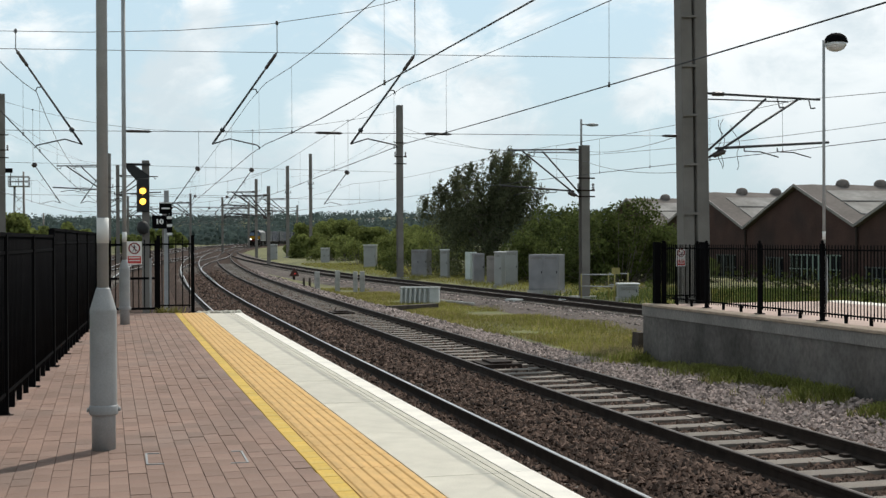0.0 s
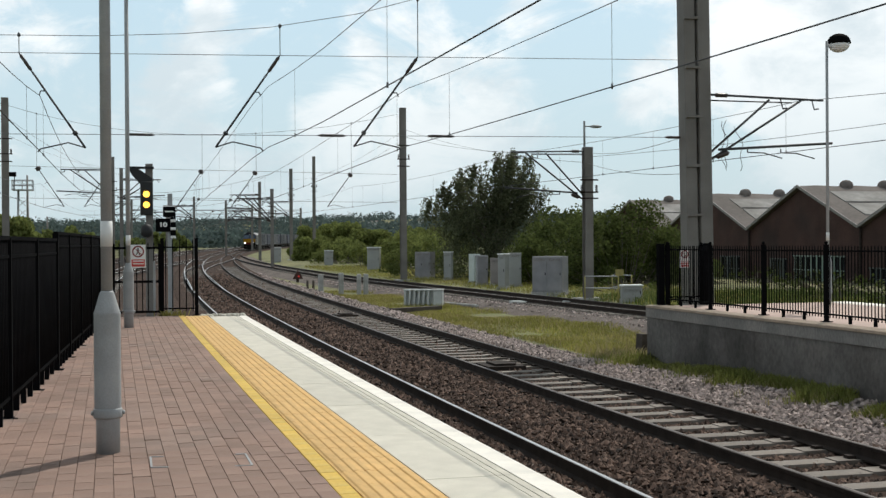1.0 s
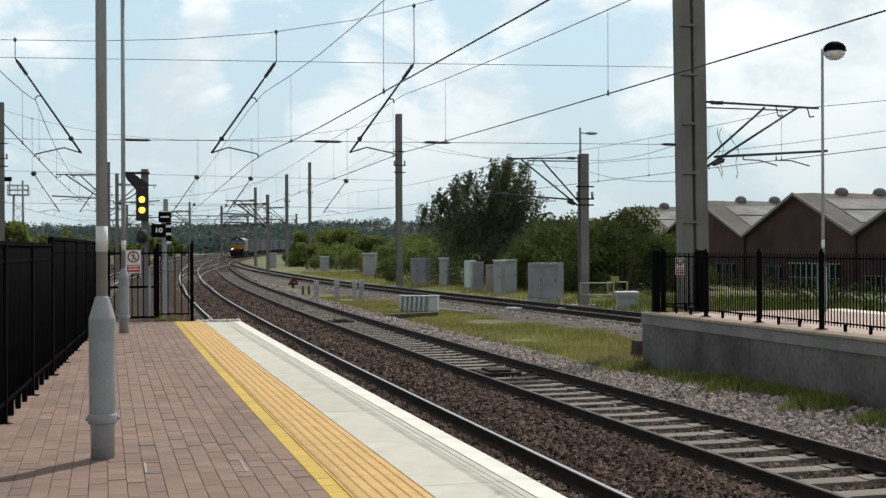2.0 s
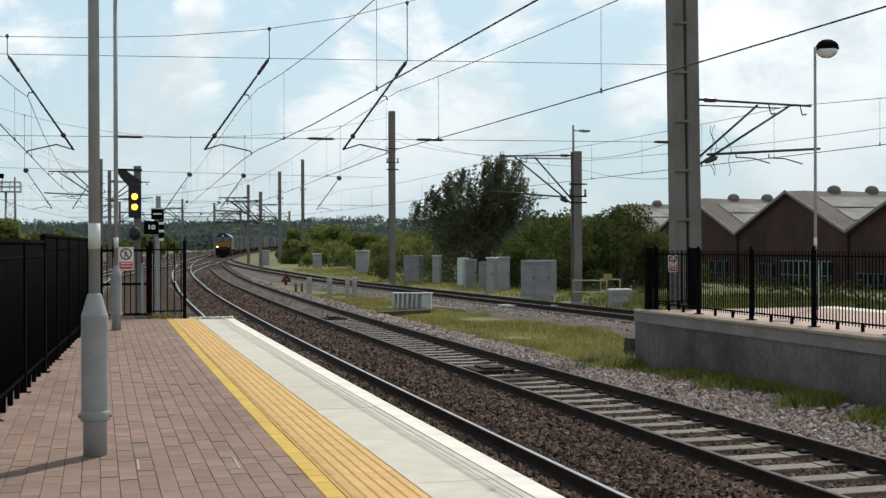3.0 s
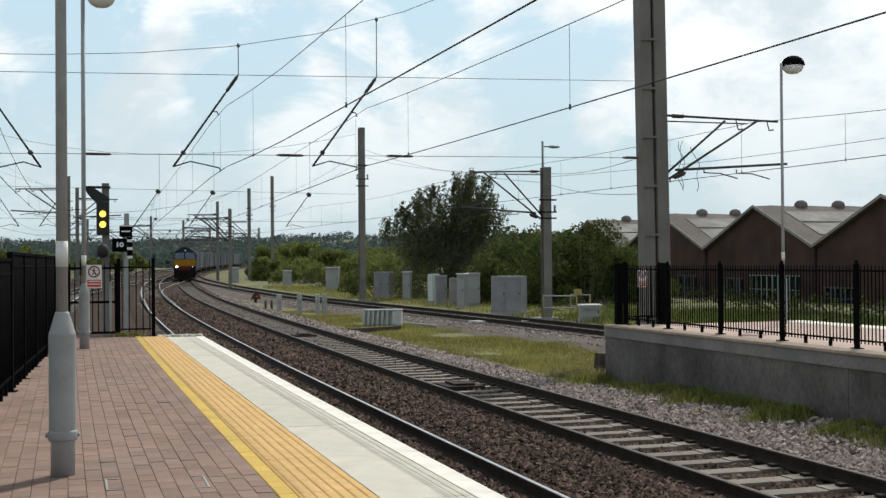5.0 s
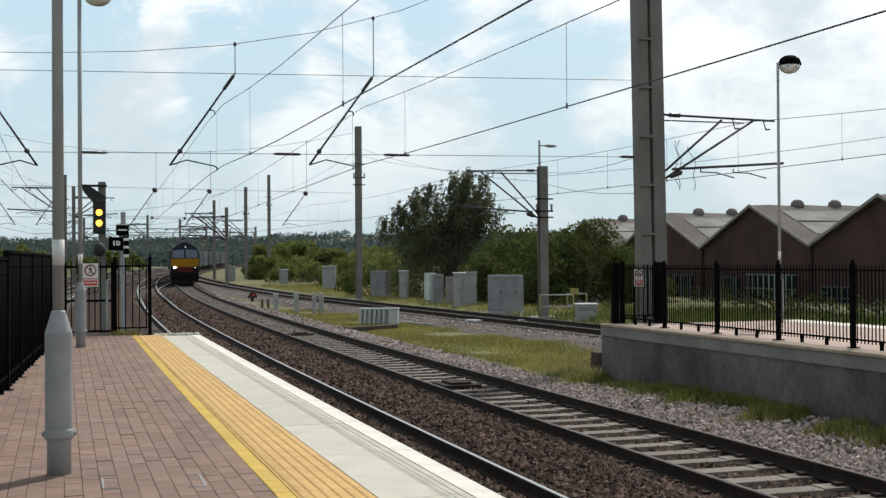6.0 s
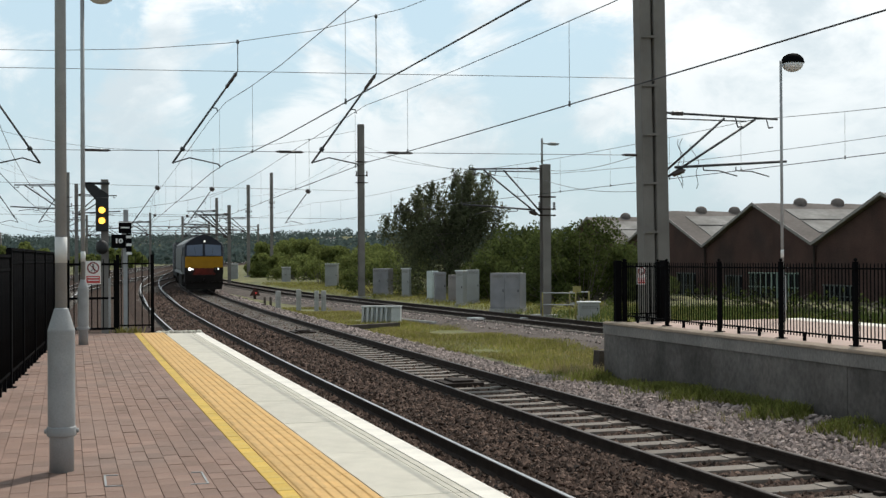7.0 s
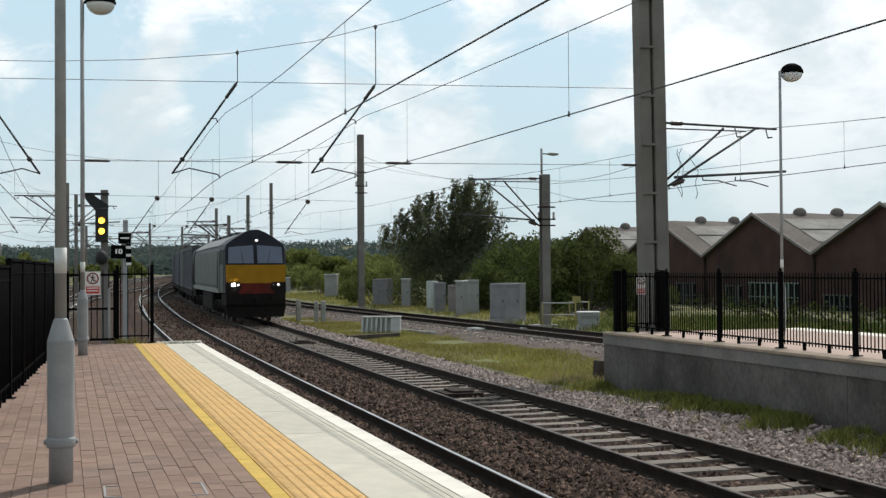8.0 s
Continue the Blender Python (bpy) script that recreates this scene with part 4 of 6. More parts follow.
def long_wires():
    """Bare feeder wires strung along the line from mast to mast."""
    for k, (label, pts) in enumerate((("bare earth wire between masts", [(14.95, 29, 3.05), (19.55, 49, 4.6), (18.7, 78.3, 8.6), (22.6, 157, 9.4)]),
                                      ("bare feeder wire between masts", [(14.95, 29, 4.2), (19.75, 49, 5.0), (18.8, 78.3, 8.1), (27.0, 166, 11.0)]),
                                      ("bare feeder wire over the far platform", [(26.0, 12, 5.6), (19.8, 49, 4.85)]),
                                      ("bare feeder wire beside the sidings", [(-7.5, 20, 7.6), (-5.9, 78.5, 8.0), (0.6, 121, 8.6), (-0.5, 200, 8.0)]),
                                      ("bare return wire beside the sidings", [(-9.0, 20, 8.8), (-5.7, 78.5, 8.9), (1.5, 131, 8.4)]))):
        t = thing("feeder_wire", label, "overhead wire", "feeder wires")
        for a, b in zip(pts, pts[1:]):
            bm = bmesh.new()
            a, b = Vector(a), Vector(b)
            sag = 0.012 * (b - a).length
            wire(bm, [a + (b - a) * (i / 12) - Vector((0, 0, sag * 4 * (i / 12) * (1 - i / 12))) for i in range(13)], 0.009)
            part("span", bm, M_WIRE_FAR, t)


long_wires()


def junction_gantries():
    """Lattice portal beams over the far junction, with small masts."""
    for y, x0, x1, z in ((290, 14.0, 44.0, 8.2),):
        t = thing("overhead_gantry", "distant lattice gantry spanning the junction tracks", "gantry", "gantries")
        for x in (x0, x1):
            bm = bmesh.new(); box(bm, x - 0.2, x + 0.2, y - 0.2, y + 0.2, -1.0, z + 1.4); part("upright", bm, M_MAST, t)
        for dz in (0.0, 0.9):
            bm = bmesh.new(); tube(bm, (x0, y, z + dz), (x1, y, z + dz), 0.07, n=6); part("beam", bm, M_MAST, t)
        n = 14
        for i in range(n):
            a, b = x0 + (x1 - x0) * i / n, x0 + (x1 - x0) * (i + 1) / n
            bm = bmesh.new(); tube(bm, (a, y, z + (0.9 if i % 2 else 0.0)), (b, y, z + (0.0 if i % 2 else 0.9)), 0.045, n=5); part("lattice_bar", bm, M_MAST, t)
        for k in range(4):
            x = x0 + (x1 - x0) * (k + 0.7) / 4.6
            bm = bmesh.new(); tube(bm, (x, y, z), (x, y, z - 2.4), 0.06, n=6); tube(bm, (x, y, z - 2.3), (x - 1.3, y, z - 2.6), 0.045, n=6); part("drop_post", bm, M_MAST, t)


junction_gantries()


# ---------------- signals and signs by the line ----------------
def colour_light_signal():
    t = thing("colour_light_signal", "black colour-light signal showing two yellow lights", "railway signal", m=pose(1.0, 33.0, 0.0))
    dark = mat("matt_black_signal", (0.014, 0.014, 0.015), 0.7, var=0.2)
    bm = bmesh.new(); box(bm, -0.01, 0.175, 0.13, 0.29, -1.3, 3.37)
    part("post", bm, M_MAST, t)
    bm = bmesh.new()
    prism(bm, [(-0.42, 3.27), (-0.24, 3.27), (0.0, 3.1), (0.17, 2.98), (0.17, 2.82), (-0.13, 2.82), (-0.36, 3.08), (-0.42, 3.2)], "y", 0.05, 0.12)
    box(bm, -0.43, 0.2, 0.05, 0.3, 3.24, 3.29)
    part("bracket", bm, dark, t, "black gusset bracket")
    bm = bmesh.new(); box(bm, -0.15, 0.17, -0.06, 0.06, 2.03, 2.90)
    part("backboard", bm, dark, t, bevel=0.02)
    glow = mat("lit_yellow_lens", (0.9, 0.5, 0.05), 0.3, emit=(1.0, 0.52, 0.06), emit_strength=3.2)
    for z, m in ((2.57, glow), (2.30, glow)):
        bm = bmesh.new()
        tube(bm, (0.0, -0.062, z), (0.0, -0.085, z), 0.08, n=20)
        lens = part("lens", bm, m, t, "bright yellow lit lens")
        bm = bmesh.new()
        arc = [math.pi * i / 12 for i in range(13)]
        prism(bm, [(math.cos(q) * 0.112, z + math.sin(q) * 0.112) for q in arc] + [(math.cos(q) * 0.102, z + math.sin(q) * 0.102) for q in arc[::-1]], "y", -0.24, -0.06)
        part("hood", bm, dark, lens)
    bm = bmesh.new()
    lathe(bm, [(0.05, 1.45), (0.13, 1.5), (0.16, 1.62), (0.13, 1.75), (0.05, 1.8)], 14, 0.0, 0.0)
    part("lower_unit", bm, dark, t, "round black lower signal unit")
    bm = bmesh.new()
    box(bm, 0.1, 0.14, 0.0, 0.14, 1.6, 1.66)
    part("stay", bm, dark, t)


colour_light_signal()


def text_mesh(word, size, m, material, name, parent):
    cu = bpy.data.curves.new(name, "FONT")
    cu.body, cu.size, cu.align_x, cu.align_y, cu.extrude, cu.offset = word, size, "CENTER", "CENTER", 0.002, 0.006
    tmp = bpy.data.objects.new(name + "_curve", cu)
    scene.collection.objects.link(tmp)
    bpy.context.view_layer.update()
    me = bpy.data.meshes.new_from_object(tmp.evaluated_get(bpy.context.evaluated_depsgraph_get()))
    bpy.data.objects.remove(tmp)
    bpy.data.curves.remove(cu)
    me.transform(Matrix.Diagonal((1.3, 1.0, 1.0, 1.0)))
    me.materials.clear()
    me.materials.append(material)
    o = new(name, me)
    o.parent = parent
    o.matrix_basis = m
    return o


def stop_marker():
    t = thing("platform_marker", "black car-stop board reading 10 on a grey post", "sign", m=pose(1.31, 27.0, 0))
    white = mat("sign_white", (0.72, 0.72, 0.70), 0.5)
    bm = bmesh.new(); box(bm, -0.05, 0.05, 0.02, 0.1, -1.3, 2.35)
    part("post", bm, M_GALV, t)
    bm = bmesh.new(); box(bm, -0.30, 0.0, -0.02, 0.0, 1.54, 1.82)
    part("number_board", bm, M_BLACK, t)
    text_mesh("10", 0.13, pose(-0.15, -0.022, 1.685, 90, 0, 0), white, "numeral", t)
    bm = bmesh.new(); box(bm, 0.004, 0.115, -0.02, 0.0, 1.40, 1.85)
    part("striped_board", bm, M_BLACK, t)
    for z in (1.40, 1.58, 1.745):
        bm = bmesh.new()
        box(bm, 0.005, 0.114, -0.024, -0.02, z, z + 0.055)
        part("white_stripe", bm, white, t)
    bm = bmesh.new(); box(bm, -0.15, 0.11, -0.02, 0.0, 1.853, 2.10)
    part("upper_board", bm, M_BLACK, t)
    bm = bmesh.new(); box(bm, -0.11, 0.07, -0.023, -0.02, 1.955, 1.985)
    box(bm, -0.15, 0.11, -0.023, -0.02, 2.075, 2.095)
    part("writing_bar", bm, white, t)


stop_marker()


# ---------------- lineside equipment ----------------
def cabinet(x, y, w, h, d, label, doors=2, turn=0.0, base=-1.13, cap=True, tint=None):
    t = thing("equipment_cabinet", label, "cabinet", "lineside cabinets", pose(x, y, base, 0, 0, turn))
    m = tint or M_CABINET
    bm = bmesh.new(); box(bm, -w / 2, w / 2, -d / 2, d / 2, 0.1, h)
    part("body", bm, m, t, bevel=0.012)
    bm = bmesh.new(); box(bm, -w / 2 - 0.05, w / 2 + 0.05, -d / 2 - 0.05, d / 2 + 0.05, -0.2, 0.1)
    part("plinth", bm, M_CONC, t)
    dw = w / doors
    for i in range(doors):
        x0 = -w / 2 + i * dw
        bm = bmesh.new(); box(bm, x0 + 0.02, x0 + dw - 0.02, -d / 2 - 0.018, -d / 2 - 0.001, 0.16, h - 0.06)
        dr = part("door", bm, m, t, bevel=0.006)
        bm = bmesh.new(); box(bm, x0 + dw - 0.10, x0 + dw - 0.07, -d / 2 - 0.04, -d / 2 - 0.018, h * 0.5, h * 0.5 + 0.12)
        part("handle", bm, M_BLACK, dr)
        bm = bmesh.new()
        for k in range(5):
            box(bm, x0 + 0.08, x0 + dw - 0.08, -d / 2 - 0.026, -d / 2 - 0.0185, h - 0.22 + k * 0.025, h - 0.21 + k * 0.025)
        part("vent", bm, M_MAST, dr)
    if cap:
        bm = bmesh.new(); box(bm, -w / 2 - 0.04, w / 2 + 0.04, -d / 2 - 0.05, d / 2 + 0.04, h, h + 0.06)
        part("roof_cap", bm, M_CABTOP, t, "pale overhanging top", bevel=0.015)


PALE = mat("pale_green_grey_cabinet", (0.45, 0.50, 0.48), 0.6, var=0.1, scale=2)
RUSTY = mat("rust_stained_cabinet", (0.25, 0.225, 0.215), 0.7, var=0.14, scale=2, second=(0.17, 0.12, 0.10), second_amount=0.7)
LILAC = mat("faded_slate_cabinet", (0.21, 0.208, 0.22), 0.65, var=0.14, scale=2, second=(0.27, 0.25, 0.245), second_amount=0.45)
cabinet(21.9, 103.3, 1.05, 2.0, 0.7, "light grey lineside equipment cabinet with pale top", 1, -24)
cabinet(20.8, 81.5, 1.15, 1.78, 0.8, "weathered slate-grey lineside cabinet with louvred doors", 2, -38, cap=False, tint=LILAC)
cabinet(21.2, 77.0, 0.5, 1.76, 0.45, "narrow pale grey lineside cabinet with white top", 1, -32)
cabinet(21.1, 70.8, 0.45, 1.70, 0.6, "narrow pale green-grey lineside cabinet", 1, 14, tint=PALE, cap=False)
cabinet(20.5, 67.3, 0.62, 1.66, 0.6, "weathered grey lineside cabinet standing in a close row", 1, -10, cap=False, tint=LILAC)
cabinet(20.9, 66.0, 0.6, 1.52, 0.5, "low rust-stained grey lineside cabinet", 1, -16, cap=False, tint=RUSTY)
cabinet(19.87, 61.4, 0.42, 1.75, 0.5, "narrow grey lineside cabinet with bright top", 1, -42)
cabinet(21.2, 63.6, 0.66, 1.82, 0.5, "tall plain grey lineside cabinet", 1, -8, cap=False)
cabinet(19.7, 53.9, 1.45, 1.74, 0.85, "large double-door slate-grey lineside cabinet", 2, -40, cap=False, tint=LILAC)
cabinet(20.33, 46.2, 0.8, 0.62, 0.6, "low grey lineside box with a white lid", 1, -15, base=-1.15)
cabinet(19.1, 145, 1.1, 1.8, 0.6, "distant light grey lineside cabinet", 1, -10, base=-1.0)
cabinet(21.8, 125, 0.9, 1.6, 0.6, "distant pale grey lineside cabinet in the grass", 2, -10, base=-1.1)


def slotted_block():
    t = thing("concrete_block", "pale concrete cable block with a row of slots", "concrete block", m=pose(12.3, 48.5, -1.27, 0, 0, -24))
    pale = mat("pale_new_concrete", (0.43, 0.44, 0.43), 0.85, var=0.12, scale=4, fine=0.1)
    bm = bmesh.new()
    box(bm, -0.78, 0.78, 0.0, 0.3, 0.0, 0.60)
    part("block", bm, pale, t, bevel=0.012)
    bm = bmesh.new(); box(bm, -0.80, 0.80, -0.18, 0.32, 0.605, 0.67)
    part("top_slab", bm, pale, t, bevel=0.012)
    bm = bmesh.new(); box(bm, 0.42, 0.79, -0.16, -0.004, 0.0, 0.60)
    part("end_block", bm, pale, t, bevel=0.012)
    for i in range(6):
        x = -0.74 + i * 0.19
        bm = bmesh.new()
        prism(bm, [(x - 0.045, 0.0), (x + 0.02, 0.0), (x + 0.07, 0.6), (x - 0.02, 0.6)], "y", -0.16, -0.004)
        part("rib", bm, pale, t, "slanting concrete rib")
    bm = bmesh.new(); box(bm, -1.2, 1.2, -0.15, 0.15, -0.12, 0.1)
    solid("timber_plank", bm, M_TIMBER, "dark timber plank lying on the ballast", "plank", m=pose(11.17, 45.2, -1.24, 0, 0, 28))
    for x, y, h in ((10.5, 62.6, 0.95), (11.6, 62.9, 1.0), (12.35, 62.0, 0.95), (12.75, 62.2, 0.95)):
        bm = bmesh.new(); box(bm, -0.11, 0.11, -0.11, 0.11, -0.1, h)
        solid("marker_post", bm, M_CONC, "stubby grey concrete post standing in the ballast", "post", "marker posts", bevel=0.02, m=pose(x, y, -1.25, 0, 0, random.uniform(-20, 20)))
    for x, y in ((10.9, 69.5), (11.25, 69.6)):
        bm = bmesh.new(); tube(bm, (0, 0, -0.1), (0, 0, 0.45), 0.07, n=8)
        solid("stub_post", bm, M_TIMBER, "short dark stub post beside the side line", "post", "stub posts", m=pose(x, y, -1.25))
    s = thing("ground_signal", "low dark brown ground shunting signal with a dim red light", "railway signal", m=pose(12.2, 82.0, -1.2))
    bm = bmesh.new(); prism(bm, [(-0.34, 0.12), (0.34, 0.12), (0.26, 0.36), (0.0, 0.68), (-0.2, 0.36)], "y", -0.1, 0.1)
    part("head", bm, mat("rusty_signal_brown", (0.05, 0.02, 0.014), 0.8, var=0.3), s)
    bm = bmesh.new(); box(bm, -0.08, 0.08, -0.08, 0.08, -0.1, 0.12); part("stem", bm, M_RAIL, s)
    bm = bmesh.new(); tube(bm, (0.06, -0.1, 0.3), (0.06, -0.13, 0.3), 0.055, n=12)
    part("red_lens", bm, mat("red_lens", (0.3, 0.02, 0.015), 0.3, emit=(1, 0.05, 0.03), emit_strength=0.35), s, "small red lamp lens")
    for x, y, w in ((15.8, 46.0, 1.1), (17.5, 45.2, 0.6)):
        bm = bmesh.new(); box(bm, -w / 2, w / 2, -0.4, 0.4, -0.1, 0.16)
        solid("cable_slab", bm, mat("pale_new_concrete", (0.5, 0.5, 0.5)), "pale concrete cover slab beside the side line", "slab", "cover slabs", bevel=0.02, m=pose(x, y, -1.18, 0, 0, 12))
    h = thing("yellow_handrail", "yellow-posted handrail with a small yellow plate", "handrail", m=pose(-0.7, 0, -1.14))
    yel = mat("yellow_rail_paint", (0.26, 0.22, 0.07), 0.6, var=0.15)
    for x, y in ((19.2, 46.6), (20.3, 45.8), (20.8, 47.6), (21.4, 47.0)):
        bm = bmesh.new(); tube(bm, (x, y, 0), (x, y, 1.05), 0.03, n=8); part("post", bm, yel, h)
    for z in (0.55, 1.02):
        for a, b in (((19.2, 46.6, z), (20.3, 45.8, z)), ((20.8, 47.6, z), (21.4, 47.0, z))):
            bm = bmesh.new(); tube(bm, a, b, 0.025, n=8); part("rail", bm, M_GALV, h)
    bm = bmesh.new(); box(bm, 20.15, 20.5, 45.72, 45.75, 1.05, 1.3); part("plate", bm, yel, h, "small yellow plate")
    for y in (22.2, 39.5):
        bm = bmesh.new(); box(bm, -0.36, 0.36, -0.42, 0.42, -0.05, 0.07); box(bm, -0.2, 0.2, -0.3, 0.3, 0.07, 0.11)
        solid("track_magnet", bm, M_RAIL, "dark signalling magnet box fixed between the rails", "track magnet", "track magnets", m=pose(TRACK_2 + bend(y), y, RAIL_Z - 0.175, 0, 0, heading(y)))
    bm = bmesh.new(); box(bm, -1.5, 1.5, -0.06, 0.06, 0.0, 0.09)
    solid("cable_pipe", bm, M_CONC, "pale pipe lying in the grass by the side line", "pipe", bevel=0.02, m=pose(13.7, 48.0, -1.26, 0, 0, -79))
    bm = bmesh.new(); box(bm, -0.09, 0.09, -0.09, 0.09, -0.1, 0.55)
    solid("timber_stake", bm, M_TIMBER, "dark timber stake in grass by the wall end", "stake", m=pose(10.95, 24.4, -1.25, 2, 3, 20))


slotted_block()


def lattice_tower(x, y, h):
    t = thing("floodlight_tower", "slender lattice tower with a railed platform on top", "tower", m=pose(x, y, ground_z(x, y)))
    for sx, sy in ((-1, -1), (1, -1), (1, 1), (-1, 1)):
        bm = bmesh.new(); tube(bm, (sx * 0.62, sy * 0.62, 0), (sx * 0.5, sy * 0.5, h), 0.09, n=6); part("leg", bm, M_GALV, t)
    z = 0.0
    while z < h - 1:
        for sx in (-1, 1):
            bm = bmesh.new(); tube(bm, (sx * 0.6, -0.6, z), (-sx * 0.6, -0.6, z + 1.1), 0.035, n=4); part("brace", bm, M_GALV, t)
        z += 1.1
    bm = bmesh.new(); box(bm, -1.1, 1.1, -1.1, 1.1, h, h + 0.1)
    part("platform_deck", bm, M_GALV, t)
    for zz in (0.6, 1.15):
        for a, b in (((-1.1, -1.1), (1.1, -1.1)), ((1.1, -1.1), (1.1, 1.1)), ((1.1, 1.1), (-1.1, 1.1)), ((-1.1, 1.1), (-1.1, -1.1))):
            bm = bmesh.new(); tube(bm, (*a, h + zz), (*b, h + zz), 0.05, n=5); part("guard_rail", bm, M_GALV, t)
    for a in ((-1.1, -1.1), (1.1, -1.1), (1.1, 1.1), (-1.1, 1.1), (0, -1.1)):
        bm = bmesh.new(); tube(bm, (*a, h), (*a, h + 1.15), 0.05, n=5); part("guard_post", bm, M_GALV, t)
    bm = bmesh.new(); box(bm, -1.6, -0.7, -0.3, 0.1, h + 1.6, h + 2.1); tube(bm, (-0.9, 0, h), (-0.9, 0, h + 1.7), 0.05, n=5)
    part("floodlight", bm, M_BLACK, t)


lattice_tower(-9.2, 150, 8.6)
for _x, _y, _h in ((-8.6, 148, 10.4), (-7.0, 160, 6.0)):
    bm = bmesh.new(); tube(bm, (0, 0, 0), (0, 0, _h), 0.12, 0.1, 8)
    solid("thin_pole", bm, M_MAST, "thin bare pole beyond the sidings", "pole", "thin poles", m=pose(_x, _y, -1.2))


# ---------------- the brick works with gabled roofs ----------------
def warehouse():
    t = thing("warehouse", "dark brick works with a row of gabled sheet roofs", "building", kind="")
    x0, x1, bay, ridge, valley, base = 39.5, 84.0, 12.1, 4.45, 2.0, -1.5
    first = 65.1
    bays = [first + bay * k for k in range(-3, 3)]
    for c in bays:
        a, b = c - bay / 2, c + bay / 2
        bm = bmesh.new()
        prism(bm, [(a + 0.02, base), (b - 0.02, base), (b - 0.02, valley - 0.1), (c, ridge - 0.12), (a + 0.02, valley - 0.1)], "x", x0, x0 + 0.4)
        part("gable_wall", bm, M_BRICK, t)
        for s in (-1, 1):
            bm = bmesh.new()
            e = c + s * bay / 2
            n = 34
            prev = None
            th = 0.10
            for i in range(n + 1):
                xx = x0 - 0.28 + (x1 - x0) * i / n
                dz = 0.05 if i % 2 else 0.0
                cur = [bm.verts.new((xx, c, ridge + dz)), bm.verts.new((xx, e, valley + dz)), bm.verts.new((xx, e, valley + dz - th)), bm.verts.new((xx, c, ridge + dz - th))]
                if prev:
                    for k in range(4):
                        bm.faces.new((prev[k], prev[(k + 1) % 4], cur[(k + 1) % 4], cur[k]))
                else:
                    bm.faces.new(cur)
                prev = cur
            bm.faces.new(prev)
            slope = part("roof_slope", bm, M_ROOF, t)
            for (p0, p1), (g0, g1) in itertools.product(((1.2, 6.4), (8.0, 15.0), (17.0, 27.0)), ((0.09, 0.22), (0.24, 0.38))):
                y0s, y1s = c + s * bay * g0, c + s * bay * g1
                z0s, z1s = ridge - (ridge - valley) * g0 * 2, ridge - (ridge - valley) * g1 * 2
                vs = [(x0 + p0, y0s, z0s), (x0 + p1, y0s, z0s), (x0 + p1, y1s, z1s), (x0 + p0, y1s, z1s)]
                bm = bmesh.new()
                lo = [bm.verts.new((p[0], p[1], p[2] + 0.055)) for p in vs]
                hi = [bm.verts.new((p[0], p[1], p[2] + 0.10)) for p in vs]
                bm.faces.new(hi); bm.faces.new(lo[::-1])
                for k in range(4):
                    bm.faces.new((lo[k], lo[(k + 1) % 4], hi[(k + 1) % 4], hi[k]))
                part("roof_light", bm, M_SKYLIGHT, slope, "dull translucent roof light")
            bm = bmesh.new()
            d = Vector((0, e - c, valley - ridge))
            u = d.normalized()
            nrm = Vector((0, -u.z, u.y)) if u.y > 0 else Vector((0, u.z, -u.y))
            p = Vector((x0 - 0.32, c, ridge))
            q = Vector((x0 - 0.32, e, valley))
            for off0, off1, xa, xb in ((-0.10, 0.07, 0.0, 0.06),):
                vs = []
                for xx in (xa, xb):
                    for base_p, oo in ((p, off0), (q, off0), (q, off1), (p, off1)):
                        vs.append(bm.verts.new(base_p + Vector((xx, 0, 0)) + Vector((0, 0, oo))))
                for qd in ((0, 1, 2, 3), (7, 6, 5, 4), (0, 4, 5, 1), (1, 5, 6, 2), (2, 6, 7, 3), (3, 7, 4, 0)):
                    bm.faces.new([vs[i] for i in qd])
            part("barge_board", bm, mat("pale_barge_board", (0.22, 0.205, 0.19), 0.8, var=0.15), slope, "pale verge board")
        for k in range(4):
            bm = bmesh.new()
            lathe(bm, [(0.40, ridge - 0.2), (0.40, ridge + 0.10), (0.34, ridge + 0.24), (0.20, ridge + 0.34), (0.06, ridge + 0.37)], 12, x0 + 3.0 + k * 2.6, c)
            part("ridge_vent", bm, M_ROOF, t, "rounded ridge ventilator")
    bm = bmesh.new()
    a, b = bays[0] - bay / 2, bays[-1] + bay / 2
    box(bm, x0 + 0.4, x1, a, a + 0.4, base, valley); box(bm, x0 + 0.4, x1, b - 0.4, b, base, valley); box(bm, x1 - 0.4, x1, a + 0.4, b - 0.4, base, valley)
    part("back_wall", bm, M_BRICK, t)
    for y0, y1, z0, z1, n in ((60.7, 65.9, -1.25, 0.3, 9), (66.8, 68.6, -1.3, 0.1, 5), (55.6, 58.3, -1.4, -0.3, 6), (72.5, 75.0, -1.3, 0.2, 6), (48.5, 52.0, -1.3, 0.2, 7)):
        paint = M_GREENP if y0 == 60.7 else M_GREEND
        bm = bmesh.new(); box(bm, x0 - 0.03, x0 - 0.005, y0, y1, z0, z1)
        w = part("window", bm, M_DARKGLASS, t, "dark window behind green bars")
        bm = bmesh.new(); box(bm, x0 - 0.09, x0 - 0.031, y0 - 0.08, y1 + 0.08, z0 - 0.1, z0); box(bm, x0 - 0.09, x0 - 0.031, y0 - 0.08, y1 + 0.08, z1, z1 + 0.08)
        box(bm, x0 - 0.08, x0 - 0.031, y0, y1, (z0 + z1) / 2 - 0.03, (z0 + z1) / 2 + 0.03)
        part("frame", bm, paint, w)
        for i in range(n):
            y = y0 + (y1 - y0) * (i + 0.5) / n
            bm = bmesh.new(); box(bm, x0 - 0.14, x0 - 0.092, y - 0.06, y + 0.06, z0 - 0.1, z1 + 0.05)
            part("upright_bar", bm, paint, w)
